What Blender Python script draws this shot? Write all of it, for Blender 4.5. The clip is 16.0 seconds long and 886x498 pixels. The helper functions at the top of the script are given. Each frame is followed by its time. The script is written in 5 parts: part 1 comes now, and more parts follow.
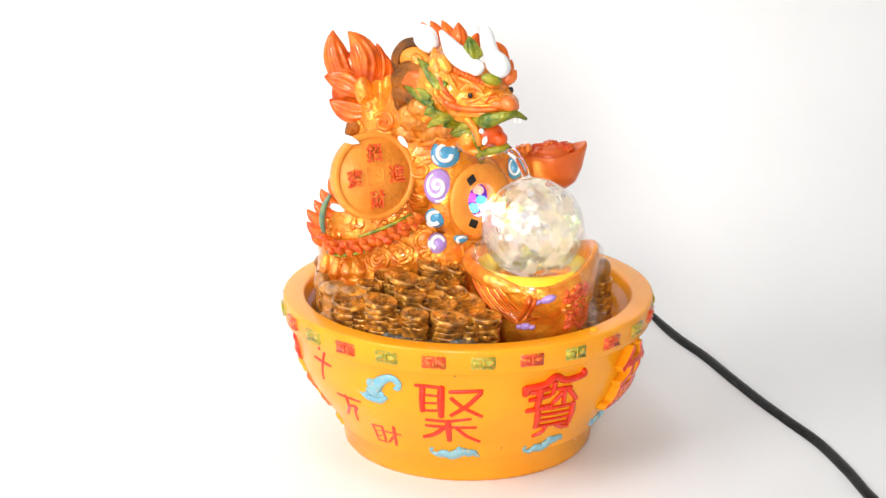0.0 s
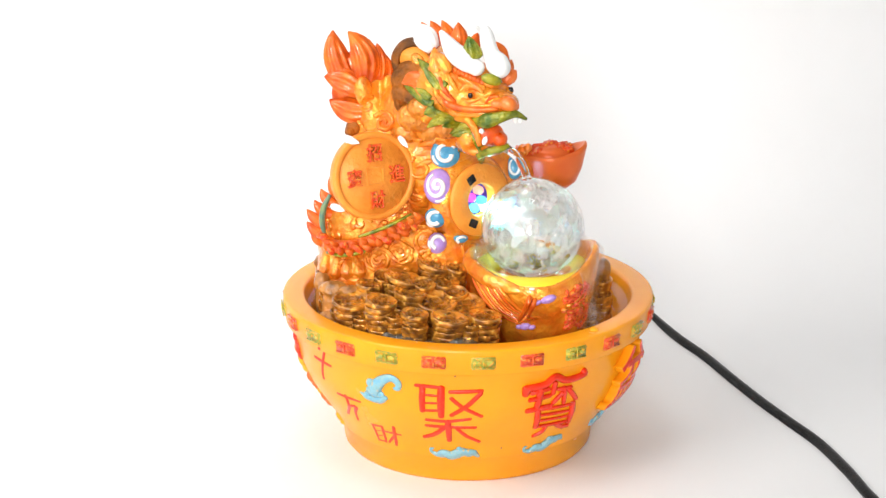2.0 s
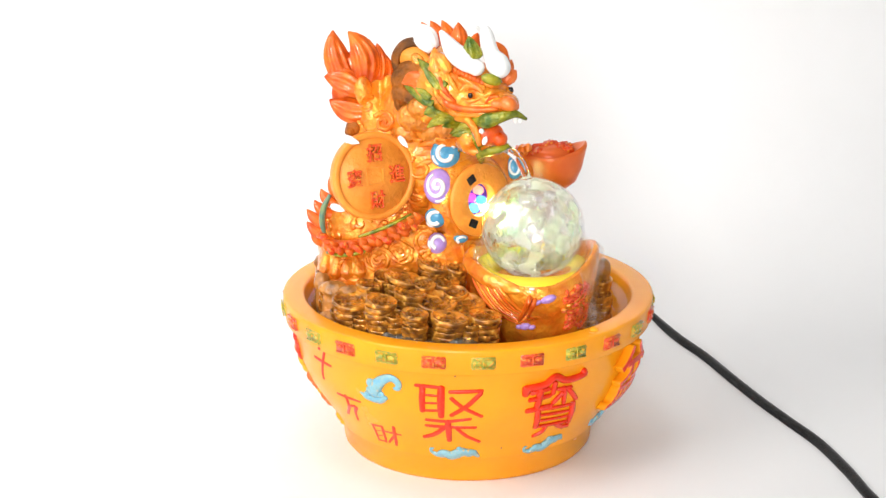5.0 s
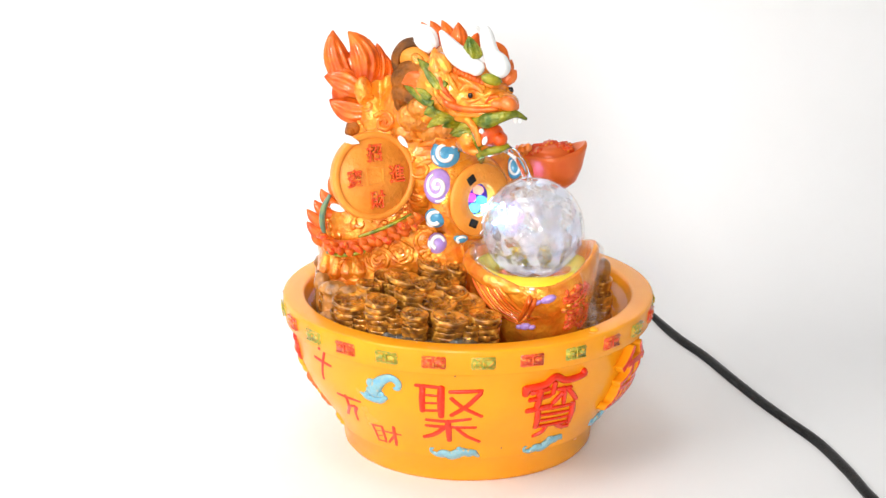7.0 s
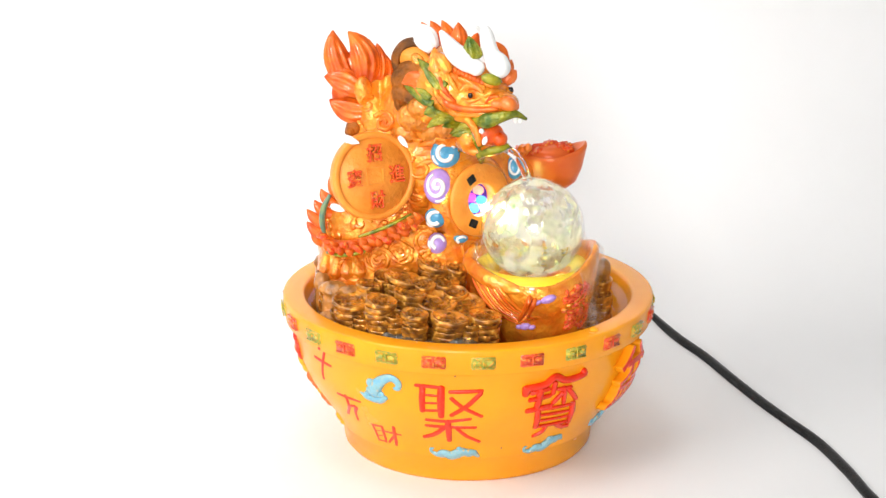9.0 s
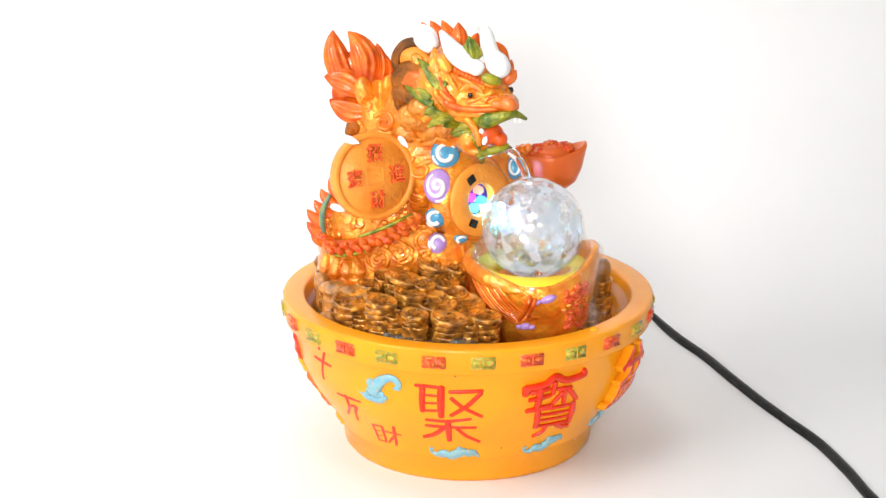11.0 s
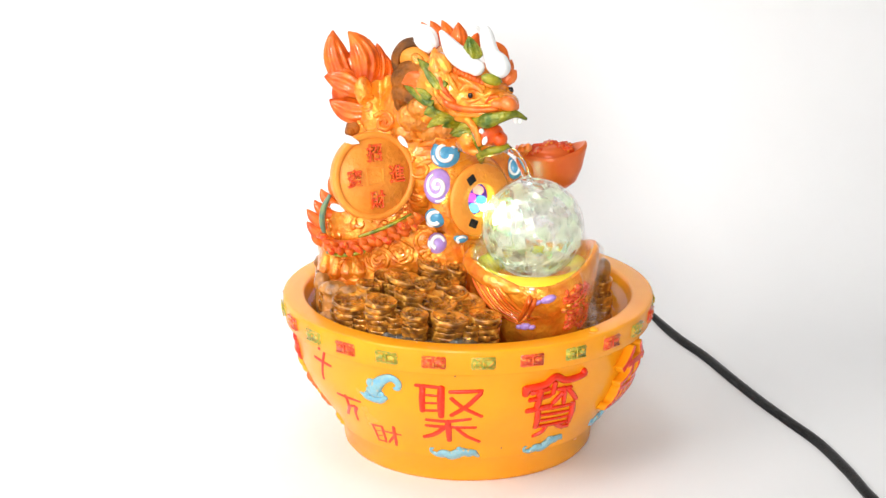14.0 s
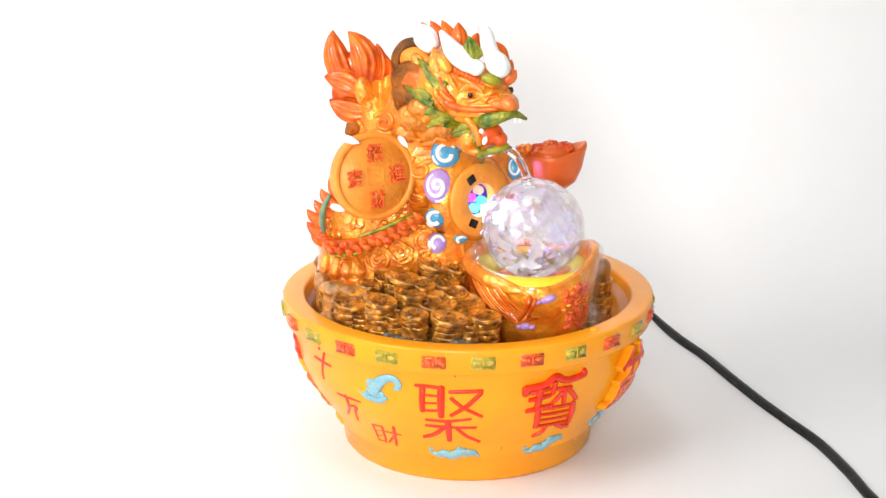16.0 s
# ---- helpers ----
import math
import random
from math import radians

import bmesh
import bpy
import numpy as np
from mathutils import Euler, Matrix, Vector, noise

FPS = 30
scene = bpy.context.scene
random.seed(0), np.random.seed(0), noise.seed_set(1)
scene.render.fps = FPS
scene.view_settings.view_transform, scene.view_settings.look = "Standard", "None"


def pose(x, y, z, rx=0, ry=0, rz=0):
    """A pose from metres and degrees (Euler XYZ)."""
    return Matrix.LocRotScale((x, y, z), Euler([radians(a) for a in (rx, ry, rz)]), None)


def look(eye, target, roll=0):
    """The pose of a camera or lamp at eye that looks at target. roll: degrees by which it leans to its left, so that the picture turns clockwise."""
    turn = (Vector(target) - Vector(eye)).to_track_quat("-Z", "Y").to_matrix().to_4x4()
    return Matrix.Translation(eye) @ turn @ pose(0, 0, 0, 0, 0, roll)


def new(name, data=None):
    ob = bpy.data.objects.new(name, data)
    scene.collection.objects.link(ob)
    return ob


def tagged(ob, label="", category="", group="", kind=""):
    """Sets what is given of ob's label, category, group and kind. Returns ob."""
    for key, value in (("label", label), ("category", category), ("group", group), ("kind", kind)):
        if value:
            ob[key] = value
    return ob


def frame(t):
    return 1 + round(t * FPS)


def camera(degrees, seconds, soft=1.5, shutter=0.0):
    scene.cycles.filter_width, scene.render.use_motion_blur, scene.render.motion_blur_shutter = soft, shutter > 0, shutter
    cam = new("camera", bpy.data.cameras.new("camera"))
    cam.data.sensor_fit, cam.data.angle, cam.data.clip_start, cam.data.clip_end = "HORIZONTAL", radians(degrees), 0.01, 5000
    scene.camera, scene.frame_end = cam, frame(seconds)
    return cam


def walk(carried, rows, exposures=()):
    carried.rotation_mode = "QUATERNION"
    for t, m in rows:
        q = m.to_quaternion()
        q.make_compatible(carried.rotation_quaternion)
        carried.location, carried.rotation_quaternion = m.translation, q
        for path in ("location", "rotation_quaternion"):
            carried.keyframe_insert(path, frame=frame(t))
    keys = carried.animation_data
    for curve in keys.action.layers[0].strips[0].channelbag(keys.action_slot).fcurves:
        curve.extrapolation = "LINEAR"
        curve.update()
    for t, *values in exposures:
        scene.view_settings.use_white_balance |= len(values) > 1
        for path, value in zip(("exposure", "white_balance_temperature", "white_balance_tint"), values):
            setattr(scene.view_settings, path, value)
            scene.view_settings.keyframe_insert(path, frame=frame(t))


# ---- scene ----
from mathutils.bvhtree import BVHTree

cam = camera(24.0, 16.0, soft=1.4, shutter=0.4)
STAND = pose(*(-0.0135, -1.077, 0.4427), 72.80, 0, 0)
walk(cam, [(0, STAND), (16, STAND)], [(0, 0.0), (16, 0.0)])

# ---- light: white room, unseen area lights added at left, front and overhead ----
world = bpy.data.worlds.new("room_air")
world.use_nodes = True
scene.world = world
world.node_tree.nodes["Background"].inputs[0].default_value = (1, 1, 1, 1)
world.node_tree.nodes["Background"].inputs[1].default_value = 0.3


def area_light(name, eye, target, sx, sy, watts, colour=(1, 1, 1)):
    d = bpy.data.lights.new(name, "AREA")
    d.shape, d.size, d.size_y, d.energy, d.color = "RECTANGLE", sx, sy, watts, colour
    ob = new(name, d)
    ob.matrix_world = look(eye, target)
    return ob


# The walls have no window; unseen area lights are added at left and front.
area_light("left_area_light", (-1.12, -0.75, 0.95), (0, -0.05, 0.1), 0.9, 1.0, 24, (1.0, 0.985, 0.96))
area_light("front_area_light", (-0.36, -2.45, 0.74), (0, 0, 0.1), 0.56, 0.50, 37.5, (1.0, 0.99, 0.97))
area_light("ceiling_lamp", (-0.25, -0.30, 1.75), (0, 0, 0.1), 0.42, 0.30, 3.6, (1.0, 0.985, 0.96))


# ---- materials ----
def nodes_of(name):
    m = bpy.data.materials.new(name)
    m.use_nodes = True
    return m, m.node_tree, m.node_tree.nodes["Principled BSDF"]


def surface(name, colour, other=None, rough=0.4, metal=0.0, scale=60.0, bump=0.2, bump_scale=400.0, spot=None, spots=0.6,
            coat=0.0, spec=0.5, subsurface=0.0, spread=0.15, relief=0.001):
    """Painted or moulded surface: two colours mixed at one scale, relief and gloss varied at another."""
    m, tree, bsdf = nodes_of(name)
    N, K = tree.nodes, tree.links
    other = other or tuple(c * 0.78 for c in colour)
    co = N.new("ShaderNodeTexCoord")
    n1 = N.new("ShaderNodeTexNoise")
    n1.inputs["Scale"].default_value, n1.inputs["Detail"].default_value = scale, 6
    n2 = N.new("ShaderNodeTexNoise")
    n2.inputs["Scale"].default_value, n2.inputs["Detail"].default_value = bump_scale, 4
    for n in (n1, n2):
        K.new(co.outputs["Object"], n.inputs["Vector"])
    ramp = N.new("ShaderNodeValToRGB")
    ramp.color_ramp.elements[0].position, ramp.color_ramp.elements[1].position = 0.5 - spread, 0.5 + spread
    ramp.color_ramp.elements[0].color, ramp.color_ramp.elements[1].color = (*other, 1), (*colour, 1)
    K.new(n1.outputs["Fac"], ramp.inputs["Fac"])
    out = ramp.outputs["Color"]
    if spot:
        r2 = N.new("ShaderNodeValToRGB")
        r2.color_ramp.elements[0].position, r2.color_ramp.elements[1].position = spots, spots + 0.12
        r2.color_ramp.elements[0].color, r2.color_ramp.elements[1].color = (0, 0, 0, 1), (1, 1, 1, 1)
        K.new(n2.outputs["Fac"], r2.inputs["Fac"])
        mix = N.new("ShaderNodeMixRGB")
        mix.inputs[2].default_value = (*spot, 1)
        K.new(r2.outputs["Color"], mix.inputs[0])
        K.new(out, mix.inputs[1])
        out = mix.outputs["Color"]
    K.new(out, bsdf.inputs["Base Color"])
    rr = N.new("ShaderNodeMapRange")
    rr.inputs["To Min"].default_value, rr.inputs["To Max"].default_value = rough * 0.75, min(1, rough * 1.3)
    K.new(n1.outputs["Fac"], rr.inputs["Value"])
    K.new(rr.outputs["Result"], bsdf.inputs["Roughness"])
    bsdf.inputs["Metallic"].default_value = metal
    bsdf.inputs["Coat Weight"].default_value = coat
    bsdf.inputs["Specular IOR Level"].default_value = spec
    bsdf.inputs["Coat Roughness"].default_value = 0.07
    if subsurface:
        bsdf.inputs["Subsurface Weight"].default_value = subsurface
        bsdf.inputs["Subsurface Scale"].default_value = 0.006
        bsdf.inputs["Subsurface Radius"].default_value = (1.0, 0.45, 0.15)
    if bump:
        b = N.new("ShaderNodeBump")
        b.inputs["Strength"].default_value, b.inputs["Distance"].default_value = bump, relief
        K.new(n2.outputs["Fac"], b.inputs["Height"])
        K.new(b.outputs["Normal"], bsdf.inputs["Normal"])
    return m


def clear(name, colour=(1, 1, 1), ior=1.33, rough=0.0, bump=0.0, bump_scale=200.0):
    m, tree, bsdf = nodes_of(name)
    N, K = tree.nodes, tree.links
    bsdf.inputs["Base Color"].default_value = (*colour, 1)
    bsdf.inputs["Transmission Weight"].default_value = 1
    bsdf.inputs["IOR"].default_value, bsdf.inputs["Roughness"].default_value = ior, rough
    if bump:
        co, n, b = N.new("ShaderNodeTexCoord"), N.new("ShaderNodeTexNoise"), N.new("ShaderNodeBump")
        n.inputs["Scale"].default_value = bump_scale
        b.inputs["Strength"].default_value, b.inputs["Distance"].default_value = bump, 0.001
        K.new(co.outputs["Object"], n.inputs["Vector"])
        K.new(n.outputs["Fac"], b.inputs["Height"])
        K.new(b.outputs["Normal"], bsdf.inputs["Normal"])
    return m


def thin_gloss(name, ior, bump, bump_scale, much=0.5):
    """Clear, unbent, with a wet or glassy sheen."""
    m, tree, bsdf = nodes_of(name)
    N, K = tree.nodes, tree.links
    N.remove(bsdf)
    fr, up, tr, gl, mix = (N.new(k) for k in ("ShaderNodeLayerWeight", "ShaderNodeMath", "ShaderNodeBsdfTransparent", "ShaderNodeBsdfGlossy", "ShaderNodeMixShader"))
    co, n, b = N.new("ShaderNodeTexCoord"), N.new("ShaderNodeTexNoise"), N.new("ShaderNodeBump")
    fr.inputs["Blend"].default_value, gl.inputs["Roughness"].default_value = ior, 0.06
    up.operation, up.inputs[1].default_value = "MULTIPLY_ADD", much
    up.inputs[2].default_value = 0.04
    n.inputs["Scale"].default_value, b.inputs["Strength"].default_value, b.inputs["Distance"].default_value = bump_scale, bump, 0.002
    K.new(co.outputs["Object"], n.inputs["Vector"])
    K.new(n.outputs["Fac"], b.inputs["Height"])
    K.new(b.outputs["Normal"], gl.inputs["Normal"])
    K.new(b.outputs["Normal"], fr.inputs["Normal"])
    K.new(fr.outputs["Facing"], up.inputs[0])
    K.new(up.outputs[0], mix.inputs[0])
    K.new(tr.outputs[0], mix.inputs[1])
    K.new(gl.outputs[0], mix.inputs[2])
    K.new(mix.outputs[0], N["Material Output"].inputs["Surface"])
    return m


def glow(name, colour, strength):
    m, tree, bsdf = nodes_of(name)
    bsdf.inputs["Base Color"].default_value = (*[c * 0.5 for c in colour], 1)
    bsdf.inputs["Emission Color"].default_value = (*colour, 1)
    bsdf.inputs["Emission Strength"].default_value = strength
    return m


def crackle(name, lo=0.36, hi=0.66, scale=170.0, soft=0.0):
    """Broken glass: clear patches between bright, glinting and light-carrying ones."""
    m, tree, bsdf = nodes_of(name)
    N, K = tree.nodes, tree.links
    bsdf.inputs["Base Color"].default_value = (0.94, 0.94, 0.94, 1)
    bsdf.inputs["Roughness"].default_value = 0.06
    bsdf.inputs["Metallic"].default_value = 0.8
    bsdf.inputs["Subsurface Weight"].default_value = soft
    bsdf.inputs["Subsurface Scale"].default_value = 0.02
    bsdf.inputs["Subsurface Radius"].default_value = (1, 1, 1)
    tr, tl, m1, m2 = (N.new(k) for k in ("ShaderNodeBsdfTransparent", "ShaderNodeBsdfTranslucent", "ShaderNodeMixShader", "ShaderNodeMixShader"))
    tl.inputs["Color"].default_value = (0.95, 0.95, 0.95, 1)
    co, n, r = N.new("ShaderNodeTexCoord"), N.new("ShaderNodeTexVoronoi"), N.new("ShaderNodeValToRGB")
    n.inputs["Scale"].default_value = scale
    b = N.new("ShaderNodeBump")
    b.inputs["Strength"].default_value, b.inputs["Distance"].default_value = 0.9, 0.002
    K.new(n.outputs["Distance"], b.inputs["Height"])
    K.new(b.outputs["Normal"], bsdf.inputs["Normal"])
    r.color_ramp.elements[0].position, r.color_ramp.elements[1].position = lo, hi
    warp, add = N.new("ShaderNodeTexNoise"), N.new("ShaderNodeMixRGB")
    warp.inputs["Scale"].default_value, warp.inputs["Detail"].default_value = 130, 3
    add.blend_type, add.inputs[0].default_value = "ADD", 0.003
    K.new(co.outputs["Object"], warp.inputs["Vector"])
    K.new(co.outputs["Object"], add.inputs[1])
    K.new(warp.outputs["Color"], add.inputs[2])
    K.new(add.outputs["Color"], n.inputs["Vector"])
    part_clear = N.new("ShaderNodeMixRGB")
    part_clear.inputs[0].default_value = 0.5
    K.new(n.outputs["Color"], part_clear.inputs[1])
    K.new(warp.outputs["Fac"], part_clear.inputs[2])
    K.new(part_clear.outputs["Color"], r.inputs["Fac"])
    m1.inputs[0].default_value = 0.72
    K.new(bsdf.outputs[0], m1.inputs[1])
    K.new(tl.outputs[0], m1.inputs[2])
    K.new(r.outputs["Color"], m2.inputs[0])
    K.new(tr.outputs[0], m2.inputs[1])
    K.new(m1.outputs[0], m2.inputs[2])
    K.new(m2.outputs[0], N["Material Output"].inputs["Surface"])
    return m


PAPER = surface("white_paper", (0.86, 0.86, 0.865), (0.84, 0.84, 0.845), rough=0.75, scale=6, bump=0.08, bump_scale=900)
WALL = surface("pale_wall", (0.64, 0.64, 0.64), (0.61, 0.61, 0.61), rough=0.85, scale=3, bump=0.1, bump_scale=80)
BOWL = surface("yellow_orange_resin", (0.95, 0.365, 0.008), (0.92, 0.33, 0.006), rough=0.24, scale=25, bump=0.05, bump_scale=160, subsurface=0.1, spec=0.36)
GOLD = surface("orange_gold_paint", (0.95, 0.38, 0.026), (0.80, 0.19, 0.010), rough=0.22, metal=0.45, scale=110, bump=0.9, bump_scale=190, coat=0.7, relief=0.0024)
COIN_GOLD = surface("medallion_paint", (0.92, 0.35, 0.045), (0.82, 0.26, 0.028), rough=0.38, metal=0.05, scale=45, bump=0.5, bump_scale=420, spec=0.4)
FLAME = surface("flame_orange_paint", (0.84, 0.165, 0.010), (0.56, 0.068, 0.003), rough=0.32, metal=0.2, scale=120, bump=0.8, bump_scale=260, coat=0.35, spec=0.35)
BROWN = surface("brown_wash_paint", (0.46, 0.135, 0.013), (0.10, 0.036, 0.009), rough=0.4, metal=0.15, scale=75, bump=1.0, bump_scale=330, spec=0.22, spread=0.16, relief=0.0016)
RED = surface("red_paint", (0.84, 0.032, 0.003), (0.70, 0.020, 0.002), rough=0.22, scale=200, bump=0.35, bump_scale=380, spec=0.35, coat=0.25)
CORAL = surface("coral_orange_paint", (0.80, 0.17, 0.022), (0.70, 0.11, 0.014), rough=0.3, metal=0.1, scale=40, bump=0.2, bump_scale=500)
GREEN = surface("olive_green_paint", (0.065, 0.125, 0.006), (0.38, 0.34, 0.012), rough=0.24, metal=0.2, scale=150, bump=1.0, bump_scale=420, coat=0.3, spread=0.13)
TILE_GREEN = surface("yellow_green_paint", (0.56, 0.46, 0.03), (0.26, 0.31, 0.03), rough=0.3, scale=400, bump=0.9, bump_scale=700, coat=0.4, spot=(0.92, 0.46, 0.03), spots=0.49)
WORN_RED = surface("worn_red_paint", (0.86, 0.085, 0.008), (0.72, 0.045, 0.006), rough=0.3, scale=300, bump=0.9, bump_scale=620, coat=0.4, spot=(0.92, 0.34, 0.03), spots=0.52)
SALMON = surface("salmon_orange_paint", (0.88, 0.215, 0.032), (0.82, 0.16, 0.020), rough=0.28, metal=0.1, scale=90, bump=0.4, bump_scale=400, coat=0.3)
BLUE = surface("sky_blue_paint", (0.045, 0.26, 0.47), (0.07, 0.33, 0.52), rough=0.3, scale=200, bump=0.4, bump_scale=420, coat=0.3)
PALE_BLUE = surface("pale_blue_paint", (0.15, 0.42, 0.58), (0.24, 0.46, 0.50), rough=0.28, scale=300, bump=0.7, bump_scale=520, coat=0.5, spot=(0.80, 0.50, 0.08), spots=0.60)
PURPLE = surface("lilac_paint", (0.38, 0.22, 0.60), (0.46, 0.29, 0.66), rough=0.3, scale=200, bump=0.4, bump_scale=420, coat=0.3)
WHITE = surface("white_enamel", (0.9, 0.9, 0.89), (0.84, 0.84, 0.82), rough=0.25, scale=150, bump=0.1, bump_scale=500, coat=0.3)
BLACK = surface("black_paint", (0.008, 0.008, 0.009), rough=0.2, scale=200, bump=0.05)
YELLOW = surface("yellow_paint", (0.88, 0.60, 0.01), (0.80, 0.66, 0.03), rough=0.3, scale=120, bump=0.15, bump_scale=300, coat=0.1)
BRONZE = surface("antique_bronze", (0.86, 0.36, 0.032), (0.17, 0.068, 0.014), rough=0.22, metal=0.5, scale=150, bump=0.9, bump_scale=330,
                 spot=(0.96, 0.52, 0.08), spots=0.57, coat=0.7, spread=0.16, relief=0.0015)
RUBBER = surface("black_rubber", (0.006, 0.006, 0.006), (0.009, 0.009, 0.009), spec=0.08, rough=0.22, scale=120, bump=0.15, bump_scale=600)
WATER = thin_gloss("water", 0.35, 0.3, 90, 0.14)
FILM = thin_gloss("thin_water", 0.3, 0.7, 220, 0.12)
JET = clear("running_water", (1, 1, 1), 1.33, 0.0, 0.25, 260)
GLASS = thin_gloss("ball_glass", 0.25, 0.4, 150)
CRACK = crackle("crackled_glass", 0.25, 0.55, 260)
CORE = crackle("shattered_glass", 0.36, 0.60, 150)


# ---- mesh helpers ----
def part(name, bm, material, parent=None, label="", smooth=True):
    me = bpy.data.meshes.new(name)
    bmesh.ops.recalc_face_normals(bm, faces=bm.faces)
    bm.to_mesh(me)
    bm.free()
    for m in (material if isinstance(material, (list, tuple)) else [material]):
        me.materials.append(m)
    if smooth:
        me.shade_smooth()
    ob = new(name, me)
    if parent:
        ob.parent = parent
    return tagged(ob, label) if label else ob


def thing(name, label, category, group="", kind="", at=(0, 0, 0)):
    ob = new(name)
    ob.empty_display_size = 0.01
    ob.location = at
    return tagged(ob, label, category, group, kind)


def fuse(ob, size=0.0012, rounds=3):
    """Melt joined lumps into one moulded skin."""
    r = ob.modifiers.new("melt", "REMESH")
    r.mode, r.voxel_size, r.use_smooth_shade = "VOXEL", size, True
    s = ob.modifiers.new("soften", "SMOOTH")
    s.iterations, s.factor = rounds, 0.6
    return ob


def aim(c, normal, up=(0, 0, 1), spin=0):
    """A pose at c whose z looks along normal and whose y points up."""
    z = Vector(normal).normalized()
    x = Vector(up).cross(z).normalized()
    y = z.cross(x)
    m = Matrix((x, y, z)).transposed().to_4x4()
    return Matrix.Translation(c) @ m @ Matrix.Rotation(radians(spin), 4, "Z")


def lump(bm, c, r, turn=(0, 0, 0), seg=20, m=None):
    r = (r, r, r) if isinstance(r, (int, float)) else r
    base = m if m is not None else pose(*c, *turn)
    bmesh.ops.create_uvsphere(bm, u_segments=seg, v_segments=max(6, seg // 2), radius=1, matrix=base @ Matrix.Diagonal((*r, 1)))


def glide(points, n=6):
    """Smooth line through the points."""
    p = [Vector(q) for q in points]
    p = [p[0] * 2 - p[1]] + p + [p[-1] * 2 - p[-2]]
    out = []
    for i in range(1, len(p) - 2):
        for k in range(n):
            t = k / n
            a, b, c, d = p[i - 1:i + 3]
            out.append(0.5 * (2 * b + (c - a) * t + (2 * a - 5 * b + 4 * c - d) * t * t + (3 * b - a - 3 * c + d) * t ** 3))
    return out + [p[-2]]


def tube(bm, points, radii, seg=10, flat=1.0, n=6, face=None):
    """A tapered tube through the points; flat squeezes it along face."""
    line = glide(points, n)
    k = len(line) - 1
    rad = [float(np.interp(i / k, np.linspace(0, 1, len(radii)), radii)) for i in range(k + 1)]
    side = Vector(face) if face else Vector((0.13, -1, 0.21))
    rings = []
    for i, q in enumerate(line):
        d = (line[min(k, i + 1)] - line[max(0, i - 1)]).normalized()
        u = d.cross(side)
        u = u.normalized() if u.length > 1e-4 else d.orthogonal().normalized()
        v = d.cross(u)
        rings.append([bm.verts.new(q + rad[i] * (math.cos(a) * u + flat * math.sin(a) * v)) for a in np.linspace(0, 2 * math.pi, seg, endpoint=False)])
    for r0, r1 in zip(rings, rings[1:]):
        for j in range(seg):
            bm.faces.new((r0[j], r0[(j + 1) % seg], r1[(j + 1) % seg], r1[j]))
    bm.faces.new(rings[0][::-1])
    bm.faces.new(rings[-1])


def petal(bm, base, tip, width, thick=0.35, bend=(0, 0, 0), grooves=0.0, face=(0.1, -1, 0.2), swell=0.45):
    """A flame- or leaf-like lobe from base to tip, swollen in its middle, with lengthwise grooves."""
    b, t, o = Vector(base), Vector(tip), Vector(bend)
    line = [b + (t - b) * k + o * 4 * k * (1 - k) for k in np.linspace(0, 1, 11)]
    side, seg, rings = Vector(face), 40, []
    for i, q in enumerate(line):
        k = i / 10
        d = (line[min(10, i + 1)] - line[max(0, i - 1)]).normalized()
        u = d.cross(side).normalized()
        v = d.cross(u)
        w = width * (0.55 + 0.45 * math.sin(math.pi * min(1, k / (2 * swell)))) if k < swell else width * max(0.03, math.cos((k - swell) / (1 - swell) * math.pi / 2)) ** 0.8
        ring = []
        for j in range(seg):
            a = 2 * math.pi * j / seg
            g = 1 - 0.55 * grooves * (0.5 + 0.5 * math.cos(10 * a)) ** 2 * math.sin(math.pi * min(1, k * 1.1)) ** 0.6
            ring.append(bm.verts.new(q + w * (g ** 0.4 * math.cos(a) * u + thick * g * math.sin(a) * v)))
        rings.append(ring)
    for r0, r1 in zip(rings, rings[1:]):
        for j in range(seg):
            bm.faces.new((r0[j], r0[(j + 1) % seg], r1[(j + 1) % seg], r1[j]))
    bm.faces.new(rings[0][::-1])
    bm.faces.new(rings[-1])


def lathe(bm, profile, seg=96, m=None, shape=None, ring_shaped=False):
    """Turn (radius, height) pairs round z."""
    m = m or Matrix()
    rings = []
    for r, z in profile:
        ring = []
        for j in range(seg):
            a = 2 * math.pi * j / seg
            p = Vector((r * math.cos(a), r * math.sin(a), z))
            ring.append(bm.verts.new(m @ (shape(p, a) if shape else p)))
        rings.append(ring)
    for r0, r1 in zip(rings, rings[1:]):
        for j in range(seg):
            bm.faces.new((r0[j], r0[(j + 1) % seg], r1[(j + 1) % seg], r1[j]))
    if ring_shaped:
        for j in range(seg):
            bm.faces.new((rings[-1][j], rings[-1][(j + 1) % seg], rings[0][(j + 1) % seg], rings[0][j]))
    else:
        bm.faces.new(rings[0][::-1])
        bm.faces.new(rings[-1])


def block(bm, m, sx, sy, sz, bevel=0.0):
    r = bmesh.ops.create_cube(bm, size=1, matrix=m @ Matrix.Diagonal((sx, sy, sz, 1)))
    if bevel:
        es = list({e for v in r["verts"] for e in v.link_edges})
        bmesh.ops.bevel(bm, geom=es, offset=bevel, segments=2, affect="EDGES")


